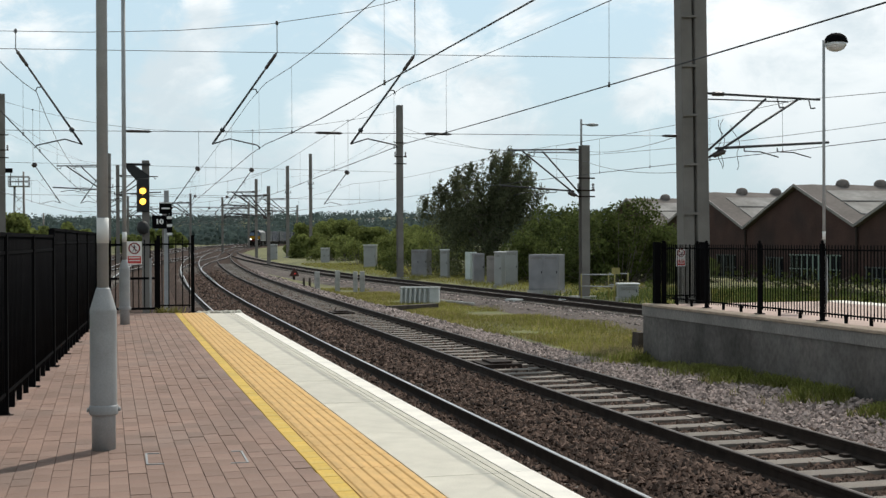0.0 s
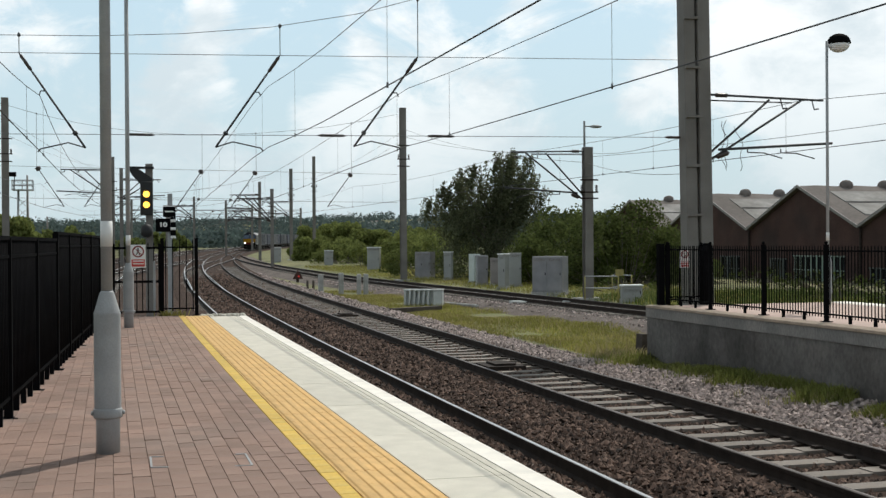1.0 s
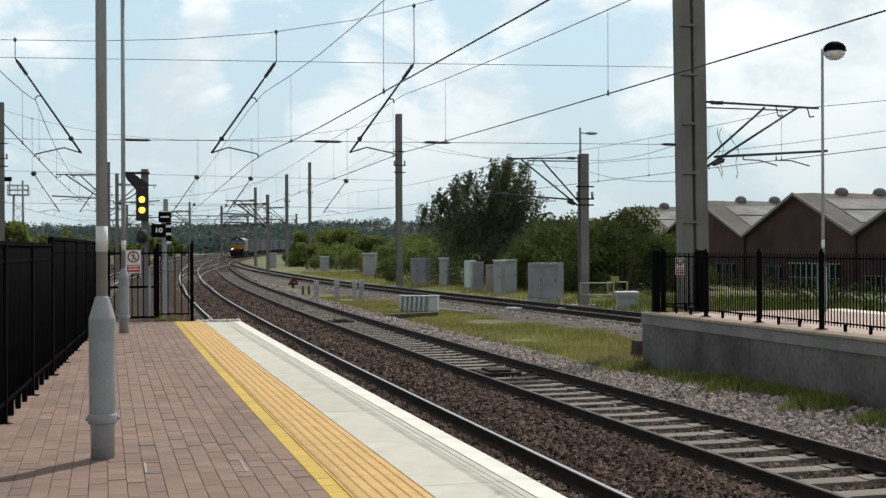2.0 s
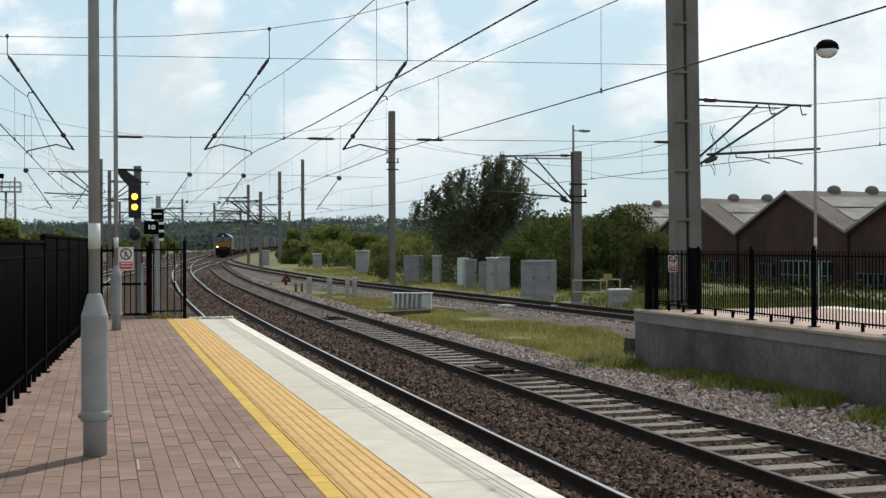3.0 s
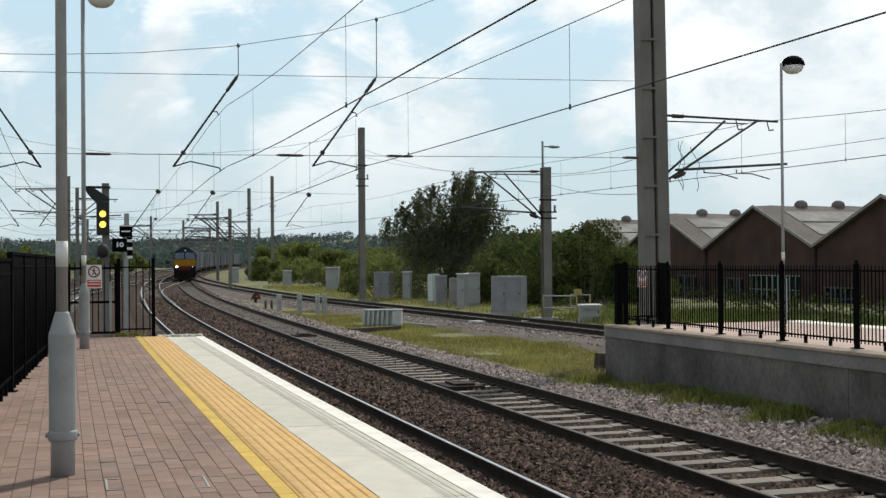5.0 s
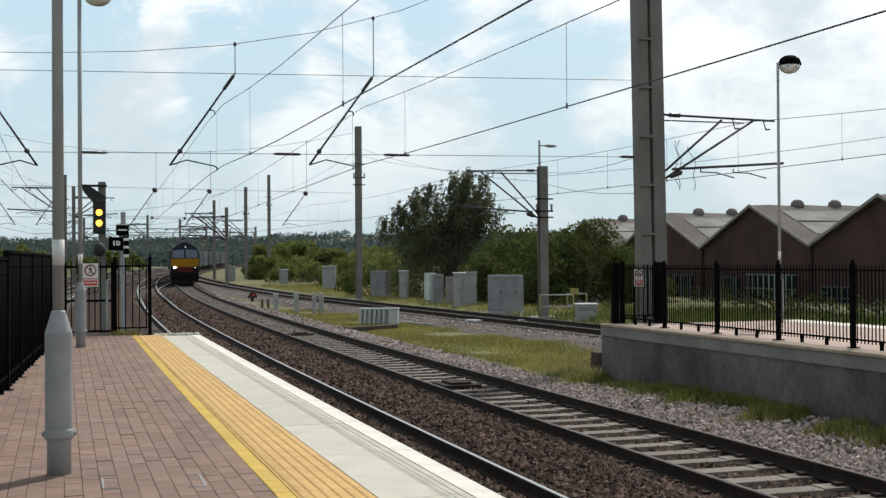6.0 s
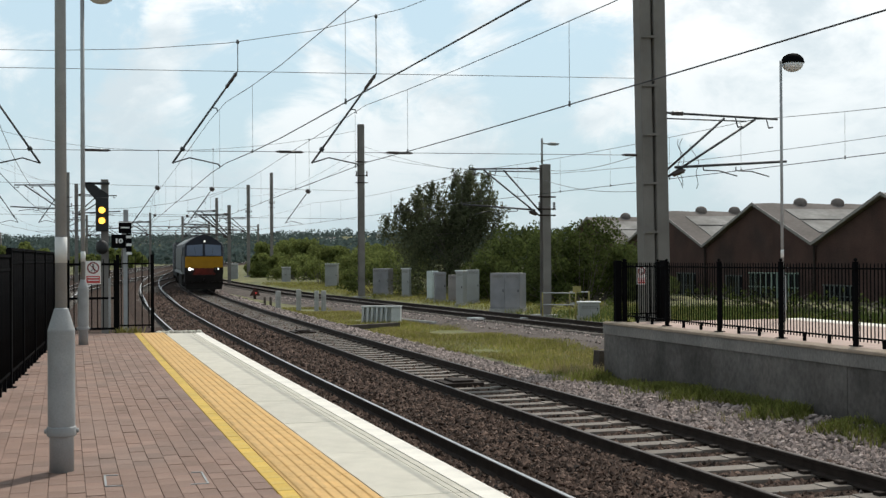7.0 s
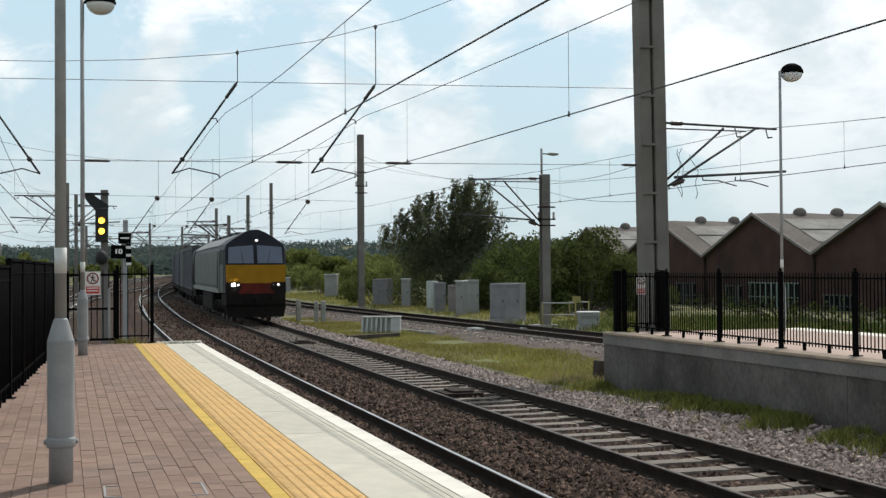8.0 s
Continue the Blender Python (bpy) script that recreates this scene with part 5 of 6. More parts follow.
    for y in (bays[3] - bay / 2, bays[2] - bay / 2, bays[3] + bay / 2, bays[1] - bay / 2):
        bm = bmesh.new(); tube(bm, (x0 - 0.1, y, base), (x0 - 0.1, y, valley - 0.1), 0.07, n=8)
        part("downpipe", bm, M_RAIL, t)


warehouse()


# ---------------- plants ----------------
def let_light_through(m, share):
    """Lets part of the light pass through thin leaves and blades."""
    nt = m.node_tree
    b = nt.nodes["Principled BSDF"]
    tr = nt.nodes.new("ShaderNodeBsdfTranslucent")
    mx = nt.nodes.new("ShaderNodeMixShader")
    mx.inputs[0].default_value = share
    nt.links.new(b.inputs["Base Color"].links[0].from_socket, tr.inputs[0])
    nt.links.new(b.outputs[0], mx.inputs[1]); nt.links.new(tr.outputs[0], mx.inputs[2])
    nt.links.new(mx.outputs[0], nt.nodes["Material Output"].inputs[0])
    return m


def leaf_mat(name, color, rand=0.4):
    return let_light_through(mat(name, color, 0.85, var=0.25, scale=0.35, rand=rand, spec=0.08), 0.42)


let_light_through(M_BLADE, 0.4)
let_light_through(M_DRY, 0.3)
let_light_through(M_RANK, 0.4)
let_light_through(M_SHADED_GRASS, 0.35)
L_BIRCH = leaf_mat("birch_leaves", (0.115, 0.125, 0.07))
L_BUSH = leaf_mat("bush_leaves", (0.08, 0.10, 0.031))
L_SHRUB = leaf_mat("light_shrub_leaves", (0.165, 0.19, 0.06))
L_SCRUB = leaf_mat("scrub_leaves", (0.07, 0.09, 0.026))
# far leaves: the haze of distance is put into the colour as blue-grey
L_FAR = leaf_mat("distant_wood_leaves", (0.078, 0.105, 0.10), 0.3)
M_BARK = mat("grey_bark", (0.11, 0.095, 0.08), 0.9, var=0.3, scale=3)


def leaf_quads(blobs, size, droop=0.0, seed=1):
    """Leaves as small kinked quads through a set of blobs (centre, radii, count)."""
    rng = np.random.default_rng(seed)
    vs, n_all = [], 0
    for c, rad, n in blobs:
        d = rng.normal(size=(n, 3))
        d /= np.linalg.norm(d, axis=1)[:, None]
        r = rng.uniform(0.25, 1.0, n) ** 0.45
        p = np.array(c) + d * r[:, None] * np.array(rad)
        u = rng.normal(size=(n, 3))
        u[:, 2] -= droop
        u /= np.linalg.norm(u, axis=1)[:, None]
        w = np.cross(u, rng.normal(size=(n, 3)))
        w /= np.linalg.norm(w, axis=1)[:, None]
        s = size * rng.uniform(0.6, 1.35, n)[:, None]
        a, b = u * s, w * s * (0.5 if droop else 0.7)
        vs.append(np.stack([p - a, p + b, p + a, p - b], axis=1).reshape(-1, 3))
        n_all += n
    v = np.concatenate(vs)
    return v, np.arange(4 * n_all).reshape(-1, 4)


def leaf_object(name, v, f, material, parent=None):
    me = bpy.data.meshes.new(name)
    me.from_pydata(v.tolist(), [], f.tolist())
    me.materials.append(material)
    o = new(name, me)
    if parent:
        o.parent = parent
    return o


def birch(x, y, tips, label):
    """A weeping birch: limbs that rise to the given tips (sideways, height), with hanging strands of small leaves."""
    t = thing("tree", label, "tree", "lineside trees", pose(x, y, ground_z(x, y) - 0.05))
    rng = np.random.default_rng(7)
    bm = bmesh.new()
    tube(bm, (0, 0, -0.2), (0.05, 0, 1.6), 0.24, 0.18, 9)
    pts = []
    for tx, tz in tips:
        ty = rng.uniform(-1.6, 1.6)
        limb = [Vector((tx * q ** 1.25, ty * q ** 1.25, 0.9 + (tz - 1.15) * q ** 0.8)) for q in (0, 0.25, 0.5, 0.75, 1.0)]
        for i, (p, q) in enumerate(zip(limb, limb[1:])):
            tube(bm, p, q, 0.11 - 0.026 * i, 0.084 - 0.026 * i + 0.004, 6)
        for k in range(74):
            q = rng.uniform(0.28, 1.0) ** 0.7
            c = limb[min(3, int(q * 4))].lerp(limb[min(4, int(q * 4) + 1)], q * 4 - int(q * 4) if q < 1 else 1.0)
            wide = 0.22 + 0.7 * (1 - q)
            o = np.array(c) + rng.normal(0, 1, 3) * (wide, wide, 0.18)
            tube(bm, c, o, 0.016, 0.006, 3, caps=False)
            run = min(rng.uniform(0.45, 1.7), o[2] - 0.3)
            m = int(30 * max(run, 0.2)) + 6
            u = rng.uniform(0, 1, m)
            hang = o + np.stack([-0.22 * u * u * run + rng.normal(0, 0.075, m), rng.normal(0, 0.075, m), -u * run + 0.12 * np.sin(u * 3.1)], axis=1)
            pts.append(hang)
    for k in range(170):
        c = np.array((rng.uniform(-3.9, 3.6), rng.uniform(-1.8, 1.8), rng.uniform(0.3, 3.7)))
        pts.append(c + rng.normal(0, 1, (90, 3)) * (0.4, 0.4, 0.5))
    part("trunk", bm, M_BARK, t, "grey branching trunk")
    p = np.concatenate(pts)
    p[:, 2] = np.maximum(p[:, 2], 0.15)
    n = len(p)
    u = rng.normal(0, 1, (n, 3)); u[:, 2] -= 1.2
    u /= np.linalg.norm(u, axis=1)[:, None]
    w = np.cross(u, rng.normal(0, 1, (n, 3)))
    w /= np.linalg.norm(w, axis=1)[:, None]
    sz = 0.078 * rng.uniform(0.6, 1.35, n)[:, None]
    v = np.stack([p - u * sz, p + w * sz * 0.55, p + u * sz, p - w * sz * 0.55], axis=1).reshape(-1, 3)
    leaf_object("crown", v, np.arange(4 * n).reshape(-1, 4), L_BIRCH, t)


birch(25.3, 80.0, [(-4.8, 5.7), (-4.1, 6.5), (-3.1, 7.0), (-2.05, 7.6), (-1.2, 8.0), (0.1, 8.5), (0.85, 8.8), (1.45, 8.6), (2.0, 8.9), (2.65, 8.55), (3.35, 7.4), (3.6, 6.3), (-2.6, 5.6), (0.6, 6.6), (2.4, 6.4)],
      "tall drooping dark green birch beside the cabinets")


def bush(x, y, w, h, seed, label, material=None, size=0.09, dens=1.0, depth=None):
    g = ground_z(x, y)
    t = thing("bush", label, "bush", "lineside bushes", pose(x, y, g - 0.05))
    rng = np.random.default_rng(seed)
    bm = bmesh.new()
    blobs = []
    k = max(6, int(w * h * 1.4 * dens))
    depth = depth or w * 0.45
    for i in range(k):
        px = rng.uniform(-0.5, 0.5) * w
        top = h * (1 - (abs(px) / (w * 0.56)) ** 2.6) * rng.uniform(0.75, 1.0)
        pz = top * rng.uniform(0.15, 0.92)
        py = rng.uniform(-0.5, 0.5) * depth
        r = rng.uniform(0.4, 0.75) * min(1.2, h * 0.25)
        tube(bm, (px * 0.4, py * 0.4, 0), (px, py, max(0.1, pz)), 0.035, 0.01, 4, caps=False)
        blobs.append(((px, py, max(pz, r * 0.6)), (r * 1.15, r * 1.15, r), int(150 * (r / 0.6) ** 2)))
    part("stem", bm, M_BARK, t)
    v, f = leaf_quads(blobs, size, 0.0, seed + 50)
    leaf_object("foliage", v, f, material or L_BUSH, t)


bush(27.2, 63.0, 8.6, 4.9, 21, "large rounded dark green bush behind the cabinets", dens=1.5)
bush(27.2, 71.0, 6.5, 4.7, 26, "broad dark green bush between the birch and the brick works", dens=1.5)
bush(24.2, 67.0, 5.0, 3.9, 22, "dense dark green bush behind the cabinets", dens=1.5)
bush(31.0, 64.5, 4.6, 3.7, 23, "dark green bush before the brick works", dens=1.4)
bush(28.0, 76.0, 7.5, 3.2, 24, "shadowed green bush under the birch", dens=1.2)
bush(21.5, 84.5, 6.0, 2.6, 25, "low green bush at the foot of the birch", dens=1.2)
for _i, (_x, _y, _w, _h) in enumerate(((25.5, 104, 6, 4.2), (22.8, 112, 4.5, 3.4), (28.5, 118, 7, 4.6), (33, 128, 9, 4.2), (24.5, 132, 6, 4.0), (29.5, 142, 9, 5.2), (24.5, 150, 5, 4.2),
                                       (32.5, 168, 8, 6.0), (28.5, 178, 6, 5.6), (38, 150, 9, 5.0), (34, 190, 10, 6.4), (34.5, 205, 8, 6.0), (44, 170, 12, 5.4), (38, 228, 8, 6), (46, 250, 12, 8))):
    bush(_x, _y, _w, _h * 0.86, 40 + _i, "sunlit yellow-green shrub on the railway bank", L_SHRUB, size=0.10 if _y < 140 else 0.15, dens=1.3)
for _i, (_x, _y, _w, _h) in enumerate(((-9.3, 132, 7, 6.2), (-13, 128, 6, 5.0), (-6.0, 141, 5, 4.6), (-3.6, 166, 6, 4.6), (-3.0, 190, 6, 3.6), (3.5, 230, 7, 4.0), (11, 290, 9, 5.0), (-5, 240, 10, 5), (16, 330, 10, 6))):
    bush(_x, _y, _w, _h, 70 + _i, "yellow-green shrub beyond the sidings", L_SHRUB, size=0.12 if _y < 130 else 0.22, dens=0.8)
for _i, (_x, _y, _w) in enumerate(((33, 52, 5), (32, 46, 6), (31, 40, 6), (35.5, 57, 5), (30, 34, 6), (24, 55, 4), (33.8, 61, 4), (27, 37, 5), (28, 43, 5), (36, 64, 5), (25, 31, 5))):
    bush(_x, _y, _w * 1.25, 1.05, 90 + _i, "low green scrub before the brick works", L_SCRUB, size=0.08, dens=2.2, depth=1.8)


def far_woods():
    """Tree belts on the plain and the wooded hills, as one mass of crowns in a haze-tinted colour."""
    rng = np.random.default_rng(5)
    blobs = []
    for k in range(5200):
        ang = math.radians(rng.uniform(-14, 48))
        d = 470 * (2300 / 470) ** rng.uniform(0, 1)
        x, y = d * math.sin(ang), d * math.cos(ang)
        if d < 520 and abs(x - bend(y) - 4) < 16:
            continue
        r = rng.uniform(2.2, 4.2) * (0.8 + d / 2200)
        z = ground_z(x, y)
        blobs.append(((x, y, z + r * 0.8), (r * 1.3, r * 1.3, r), 30))
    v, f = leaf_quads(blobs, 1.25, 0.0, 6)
    tagged(leaf_object("distant_woods", v, f, L_FAR), "dark green woods on the distant hills, haze mixed into the leaf colour", "woods", kind="stuff")


far_woods()


def distant_houses():
    for x, y, w, h in ((243, 1150, 9, 0.6), (292, 1160, 5, 0.8)):
        t = thing("distant_house", "pale distant building among the wooded hills", "building", "distant buildings", pose(x, y, ground_z(x, y) + 5))
        bm = bmesh.new(); box(bm, -w / 2, w / 2, -6, 6, -6, h)
        part("wall", bm, M_CABTOP, t)
        bm = bmesh.new(); prism(bm, [(-6.4, h), (6.4, h), (0, h + 1.2)], "x", -w / 2 - 0.4, w / 2 + 0.4)
        part("roof", bm, M_ROOF, t)


distant_houses()


# ---------------- the freight train ----------------
PAINT_DARK = mat("dark_blue_black_paint", (0.011, 0.013, 0.024), 0.5, var=0.2, scale=1.5, second=(0.025, 0.022, 0.02), second_amount=0.5, spec=0.25)
# silver of the sides, its base colour darkened for the shade they stand in
PAINT_SILVER = mat("dusty_silver_paint", (0.058, 0.062, 0.062), 0.5, 0.1, var=0.15, scale=1.2, second=(0.11, 0.108, 0.10), second_amount=0.5)
PAINT_YELLOW = mat("warning_yellow_paint", (0.30, 0.15, 0.006), 0.55, var=0.1, scale=3, second=(0.20, 0.105, 0.01), second_amount=0.3, spec=0.15)
PAINT_RED = mat("dirty_red_paint", (0.10, 0.014, 0.008), 0.6, var=0.2, scale=3, second=(0.04, 0.014, 0.011), second_amount=0.6, spec=0.15)
UNDER = mat("brake_dust_black", (0.011, 0.009, 0.008), 0.85, var=0.3, scale=3, spec=0.15)
CAB_GLASS = mat("bluish_cab_glass", (0.085, 0.11, 0.16), 0.06, var=0.1, scale=1)
WHEEL = mat("worn_wheel_steel", (0.10, 0.09, 0.085), 0.5, 0.6, var=0.2)
LIGHT_ON = mat("lit_headlight", (1, 1, 1), 0.3, emit=(1.0, 0.97, 0.88), emit_strength=40.0)
LIGHT_DIM = mat("lit_marker_light", (1, 1, 1), 0.3, emit=(1.0, 0.95, 0.85), emit_strength=1.3)


def wheelset(parent, y):
    bm = bmesh.new()
    for s in (-1, 1):
        tube(bm, (s * 0.70, y, 0.46), (s * 0.835, y, 0.46), 0.46, n=20)
        tube(bm, (s * 0.67, y, 0.46), (s * 0.70, y, 0.46), 0.49, n=20)
    tube(bm, (-0.7, y, 0.46), (0.7, y, 0.46), 0.09, n=8)
    part("wheelset", bm, WHEEL, parent)


def bogie(parent, yc, axles):
    bm = bmesh.new()
    y0, y1 = yc + min(axles) - 0.75, yc + max(axles) + 0.75
    for s in (-1, 1):
        box(bm, s * 1.0 - 0.08, s * 1.0 + 0.08, y0, y1, 0.55, 0.85)
        for a in axles:
            box(bm, s * 1.0 - 0.12, s * 1.0 + 0.12, yc + a - 0.2, yc + a + 0.2, 0.3, 0.62)
            for d in (-0.32, 0.32):
                tube(bm, (s * 1.08, yc + a + d, 0.4), (s * 1.08, yc + a + d, 0.82), 0.09, n=8)
    box(bm, -1.0, 1.0, yc - 0.25, yc + 0.25, 0.5, 0.8)
    b = part("bogie", bm, UNDER, parent, "black sprung bogie frame")
    for a in axles:
        wheelset(b, yc + a)


def loco_section(k=1.0):
    """Half-width and height pairs round the body's upper section."""
    return [(-1.32, 1.25), (-1.33, 3.05), (-1.26, 3.28), (-0.92, 3.52), (-0.45, 3.78), (-0.15, 3.89), (0.15, 3.89), (0.45, 3.78), (0.92, 3.52), (1.26, 3.28), (1.33, 3.05), (1.32, 1.25)]


def locomotive():
    t = thing("locomotive", "dark freight diesel locomotive with yellow cab front and silver side", "locomotive")
    L = 21.4
    # roof silver coloured lighter than the sides for sunlight; the sole bar shares it
    pale = mat("dusty_pale_roof_paint", (0.22, 0.225, 0.22), 0.55, 0.1, var=0.15, scale=1.2, second=(0.20, 0.195, 0.185), second_amount=0.5)
    # body behind the cab
    bm = bmesh.new()
    prism(bm, [(x * 0.97, z * (0.985 if z > 3 else 1.0)) for x, z in loco_section()], "y", 2.6, L - 2.6)
    part("engine_body", bm, mat("grimy_dark_grey_paint", (0.022, 0.022, 0.024), 0.55, var=0.2, scale=1.2), t, "grimy dark grey body")
    for s in (-1, 1):
        for i in range(9):
            y = 3.4 + i * 1.75
            bm = bmesh.new()
            box(bm, s * 1.29 - 0.012, s * 1.29 + 0.012, y, y + 1.71, 1.55, 3.05)
            part("side_panel", bm, PAINT_SILVER, t)
        bm = bmesh.new(); box(bm, s * 1.31 - 0.03, s * 1.31 + 0.03, 2.6, L - 2.6, 1.22, 1.42)
        part("sole_bar", bm, pale, t, "pale sole bar")
    for s in (-1, 1):
        for i in range(4):
            bm = bmesh.new()
            prism(bm, [(s * x, z) for x, z in ((1.25, 3.24), (0.92, 3.48), (0.50, 3.71), (0.50, 3.745), (0.93, 3.515), (1.27, 3.27))], "y", 2.75 + i * 4.0, 6.7 + i * 4.0)
            part("roof_panel", bm, pale, t, "silver sloping roof panel, coloured pale for the sun")
    bm = bmesh.new()
    for i in range(5):
        box(bm, -0.45, 0.45, 4 + i * 2.9, 5.9 + i * 2.9, 3.78, 3.885)
    part("roof_hatch", bm, PAINT_DARK, t)
    for end in (0, 1):
        def Y(y):
            return y if not end else L - y

        def pr(bm, outline, a, b):
            prism(bm, outline, "y", Y(a), Y(b))
        # cab shell with raked front
        bm = bmesh.new()
        sec = loco_section()
        r0 = [bm.verts.new((x, Y(2.6), z)) for x, z in sec]
        r1 = [bm.verts.new((x * 0.955, Y(0.55 if z > 2.4 else 0.2), z)) for x, z in sec]
        n = len(sec)
        for i in range(n):
            bm.faces.new((r0[i], r0[(i + 1) % n], r1[(i + 1) % n], r1[i]))
        bm.faces.new(r0)
        # the nose: upper brow, windscreen zone
        brow = [bm.verts.new((x * 0.925, Y(0.42 if z > 2.45 else 0.16), z)) for x, z in sec]
        for i in range(n):
            bm.faces.new((r1[i], r1[(i + 1) % n], brow[(i + 1) % n], brow[i]))
        bm.faces.new(brow)
        cab = part("cab", bm, PAINT_DARK, t, "dark cab shell with rounded roof")
        for s in (-1, 1):
            bm = bmesh.new()
            q = [(s * 0.08, 2.48), (s * 1.13, 2.48), (s * 1.10, 3.16), (s * 0.08, 3.24)]
            v0 = [bm.verts.new((x, Y(0.40 - (3.2 - z) * 0.33), z)) for x, z in q]
            v1 = [bm.verts.new((x, Y(0.47 - (3.2 - z) * 0.30), z)) for x, z in q]
            for i in range(4):
                bm.faces.new((v0[i], v0[(i + 1) % 4], v1[(i + 1) % 4], v1[i]))
            bm.faces.new(v0); bm.faces.new(v1[::-1])
            part("windscreen", bm, CAB_GLASS, cab, "bluish windscreen pane")
            bm = bmesh.new()
            prism(bm, [(s * 1.352, Y(2.58)), (s * 1.298, Y(0.72)), (s * 1.262, Y(0.72)), (s * 1.31, Y(2.58))], "z", 1.28, 3.04)
            side = part("cab_side", bm, PAINT_SILVER, cab, "silver cab side, coloured dark for shade")
            bm = bmesh.new()
            box(bm, s * 1.352 - 0.012, s * 1.352 + 0.012, min(Y(1.85), Y(2.4)), max(Y(1.85), Y(2.4)), 1.3, 3.0)
            part("cab_door", bm, PAINT_SILVER, side)
            bm = bmesh.new()
            tube(bm, (s * 1.39, Y(2.47), 1.4), (s * 1.39, Y(2.47), 2.6), 0.02, n=6)
            part("grab_rail", bm, WHEEL, side)
            bm = bmesh.new()
            tube(bm, (s * 0.5, Y(0.1), 2.5), (s * 0.62, Y(0.24), 3.05), 0.006, n=5)
            part("wiper", bm, UNDER, cab)
            bm = bmesh.new(); box(bm, s * 1.335 - 0.012, s * 1.335 + 0.012, min(Y(0.95), Y(1.6)), max(Y(0.95), Y(1.6)), 2.45, 3.1)
            part("side_window", bm, CAB_GLASS, cab)
        bm = bmesh.new()
        pr(bm, [(-1.225, 1.66), (1.225, 1.66), (1.23, 2.42), (-1.23, 2.42)], 0.08, 0.2)
        part("yellow_panel", bm, PAINT_YELLOW, t, "bright yellow warning panel")
        bm = bmesh.new()
        pr(bm, [(-1.215, 1.22), (1.215, 1.22), (1.225, 1.655), (-1.225, 1.655)], 0.07, 0.2)
        part("red_panel", bm, PAINT_RED, t, "dirty red lower panel")
        for s in (-1, 1):
            bm = bmesh.new()
            pr(bm, [(s * 1.222, 1.2), (s * 1.228, 1.70), (s * 0.66, 1.70), (s * 0.60, 1.46), (s * 0.80, 1.2)], 0.066, 0.075)
            part("lamp_surround", bm, UNDER, t, "black panel round the headlights")
        bm = bmesh.new()
        pr(bm, [(-1.22, 0.75), (1.22, 0.75), (1.22, 1.2), (-1.22, 1.2)], 0.1, 2.4)
        pr(bm, [(-1.15, 0.25), (1.15, 0.25), (1.25, 0.74), (-1.25, 0.74)], 0.15, 0.45)
        part("buffer_beam", bm, UNDER, t, "black buffer beam and skirt")
        for s in (-1, 1):
            bm = bmesh.new()
            tube(bm, (s * 0.87, Y(0.1), 1.05), (s * 0.87, Y(-0.35), 1.05), 0.09, n=10)
            tube(bm, (s * 0.87, Y(-0.35), 1.05), (s * 0.87, Y(-0.42), 1.05), 0.25, n=16)
            part("buffer", bm, UNDER, t)
            lit = LIGHT_ON if (s < 0 and not end) else LIGHT_DIM
            bm = bmesh.new(); tube(bm, (s * 0.92, Y(0.066), 1.60), (s * 0.92, Y(0.03), 1.60), 0.075 if lit is LIGHT_ON else 0.05, n=16)
            part("headlight", bm, lit if not end else UNDER, t, "lit round headlight")
            bm = bmesh.new(); tube(bm, (s * 0.73, Y(0.066), 1.59), (s * 0.73, Y(0.04), 1.59), 0.05, n=12)
            part("marker_light", bm, LIGHT_DIM if (s < 0 and not end) else WHEEL, t)
        bm = bmesh.new(); tube(bm, (0.06, Y(0.42), 3.44), (0.06, Y(0.36), 3.44), 0.055, n=12)
        part("roof_marker_light", bm, LIGHT_DIM if not end else UNDER, t, "small lit lamp above the windscreens")
        bm = bmesh.new(); box(bm, -0.05, 0.05, min(Y(-0.4), Y(0.1)), max(Y(-0.4), Y(0.1)), 0.8, 1.0)
        part("coupling", bm, UNDER, t)
    bm = bmesh.new(); box(bm, -1.2, 1.2, 7.6, 13.8, 0.3, 1.2)
    part("fuel_tank", bm, UNDER, t, "black fuel tank", bevel=0.08)
    bogie(t, 4.2, (-2.1, 0, 2.0)); bogie(t, L - 4.2, (-2.0, 0, 2.1))
    return t


LOCO = locomotive()
BOX_COLOURS = [mat("faded_slate_blue_container", (0.034, 0.037, 0.05), 0.6, var=0.15, scale=0.8, second=(0.06, 0.055, 0.055), second_amount=0.4),
               mat("pale_lilac_container", (0.058, 0.062, 0.088), 0.6, var=0.12, scale=0.8, second=(0.12, 0.11, 0.115), second_amount=0.4),
               mat("pale_grey_container", (0.075, 0.08, 0.09), 0.6, var=0.12, scale=0.8, second=(0.15, 0.135, 0.125), second_amount=0.4)]


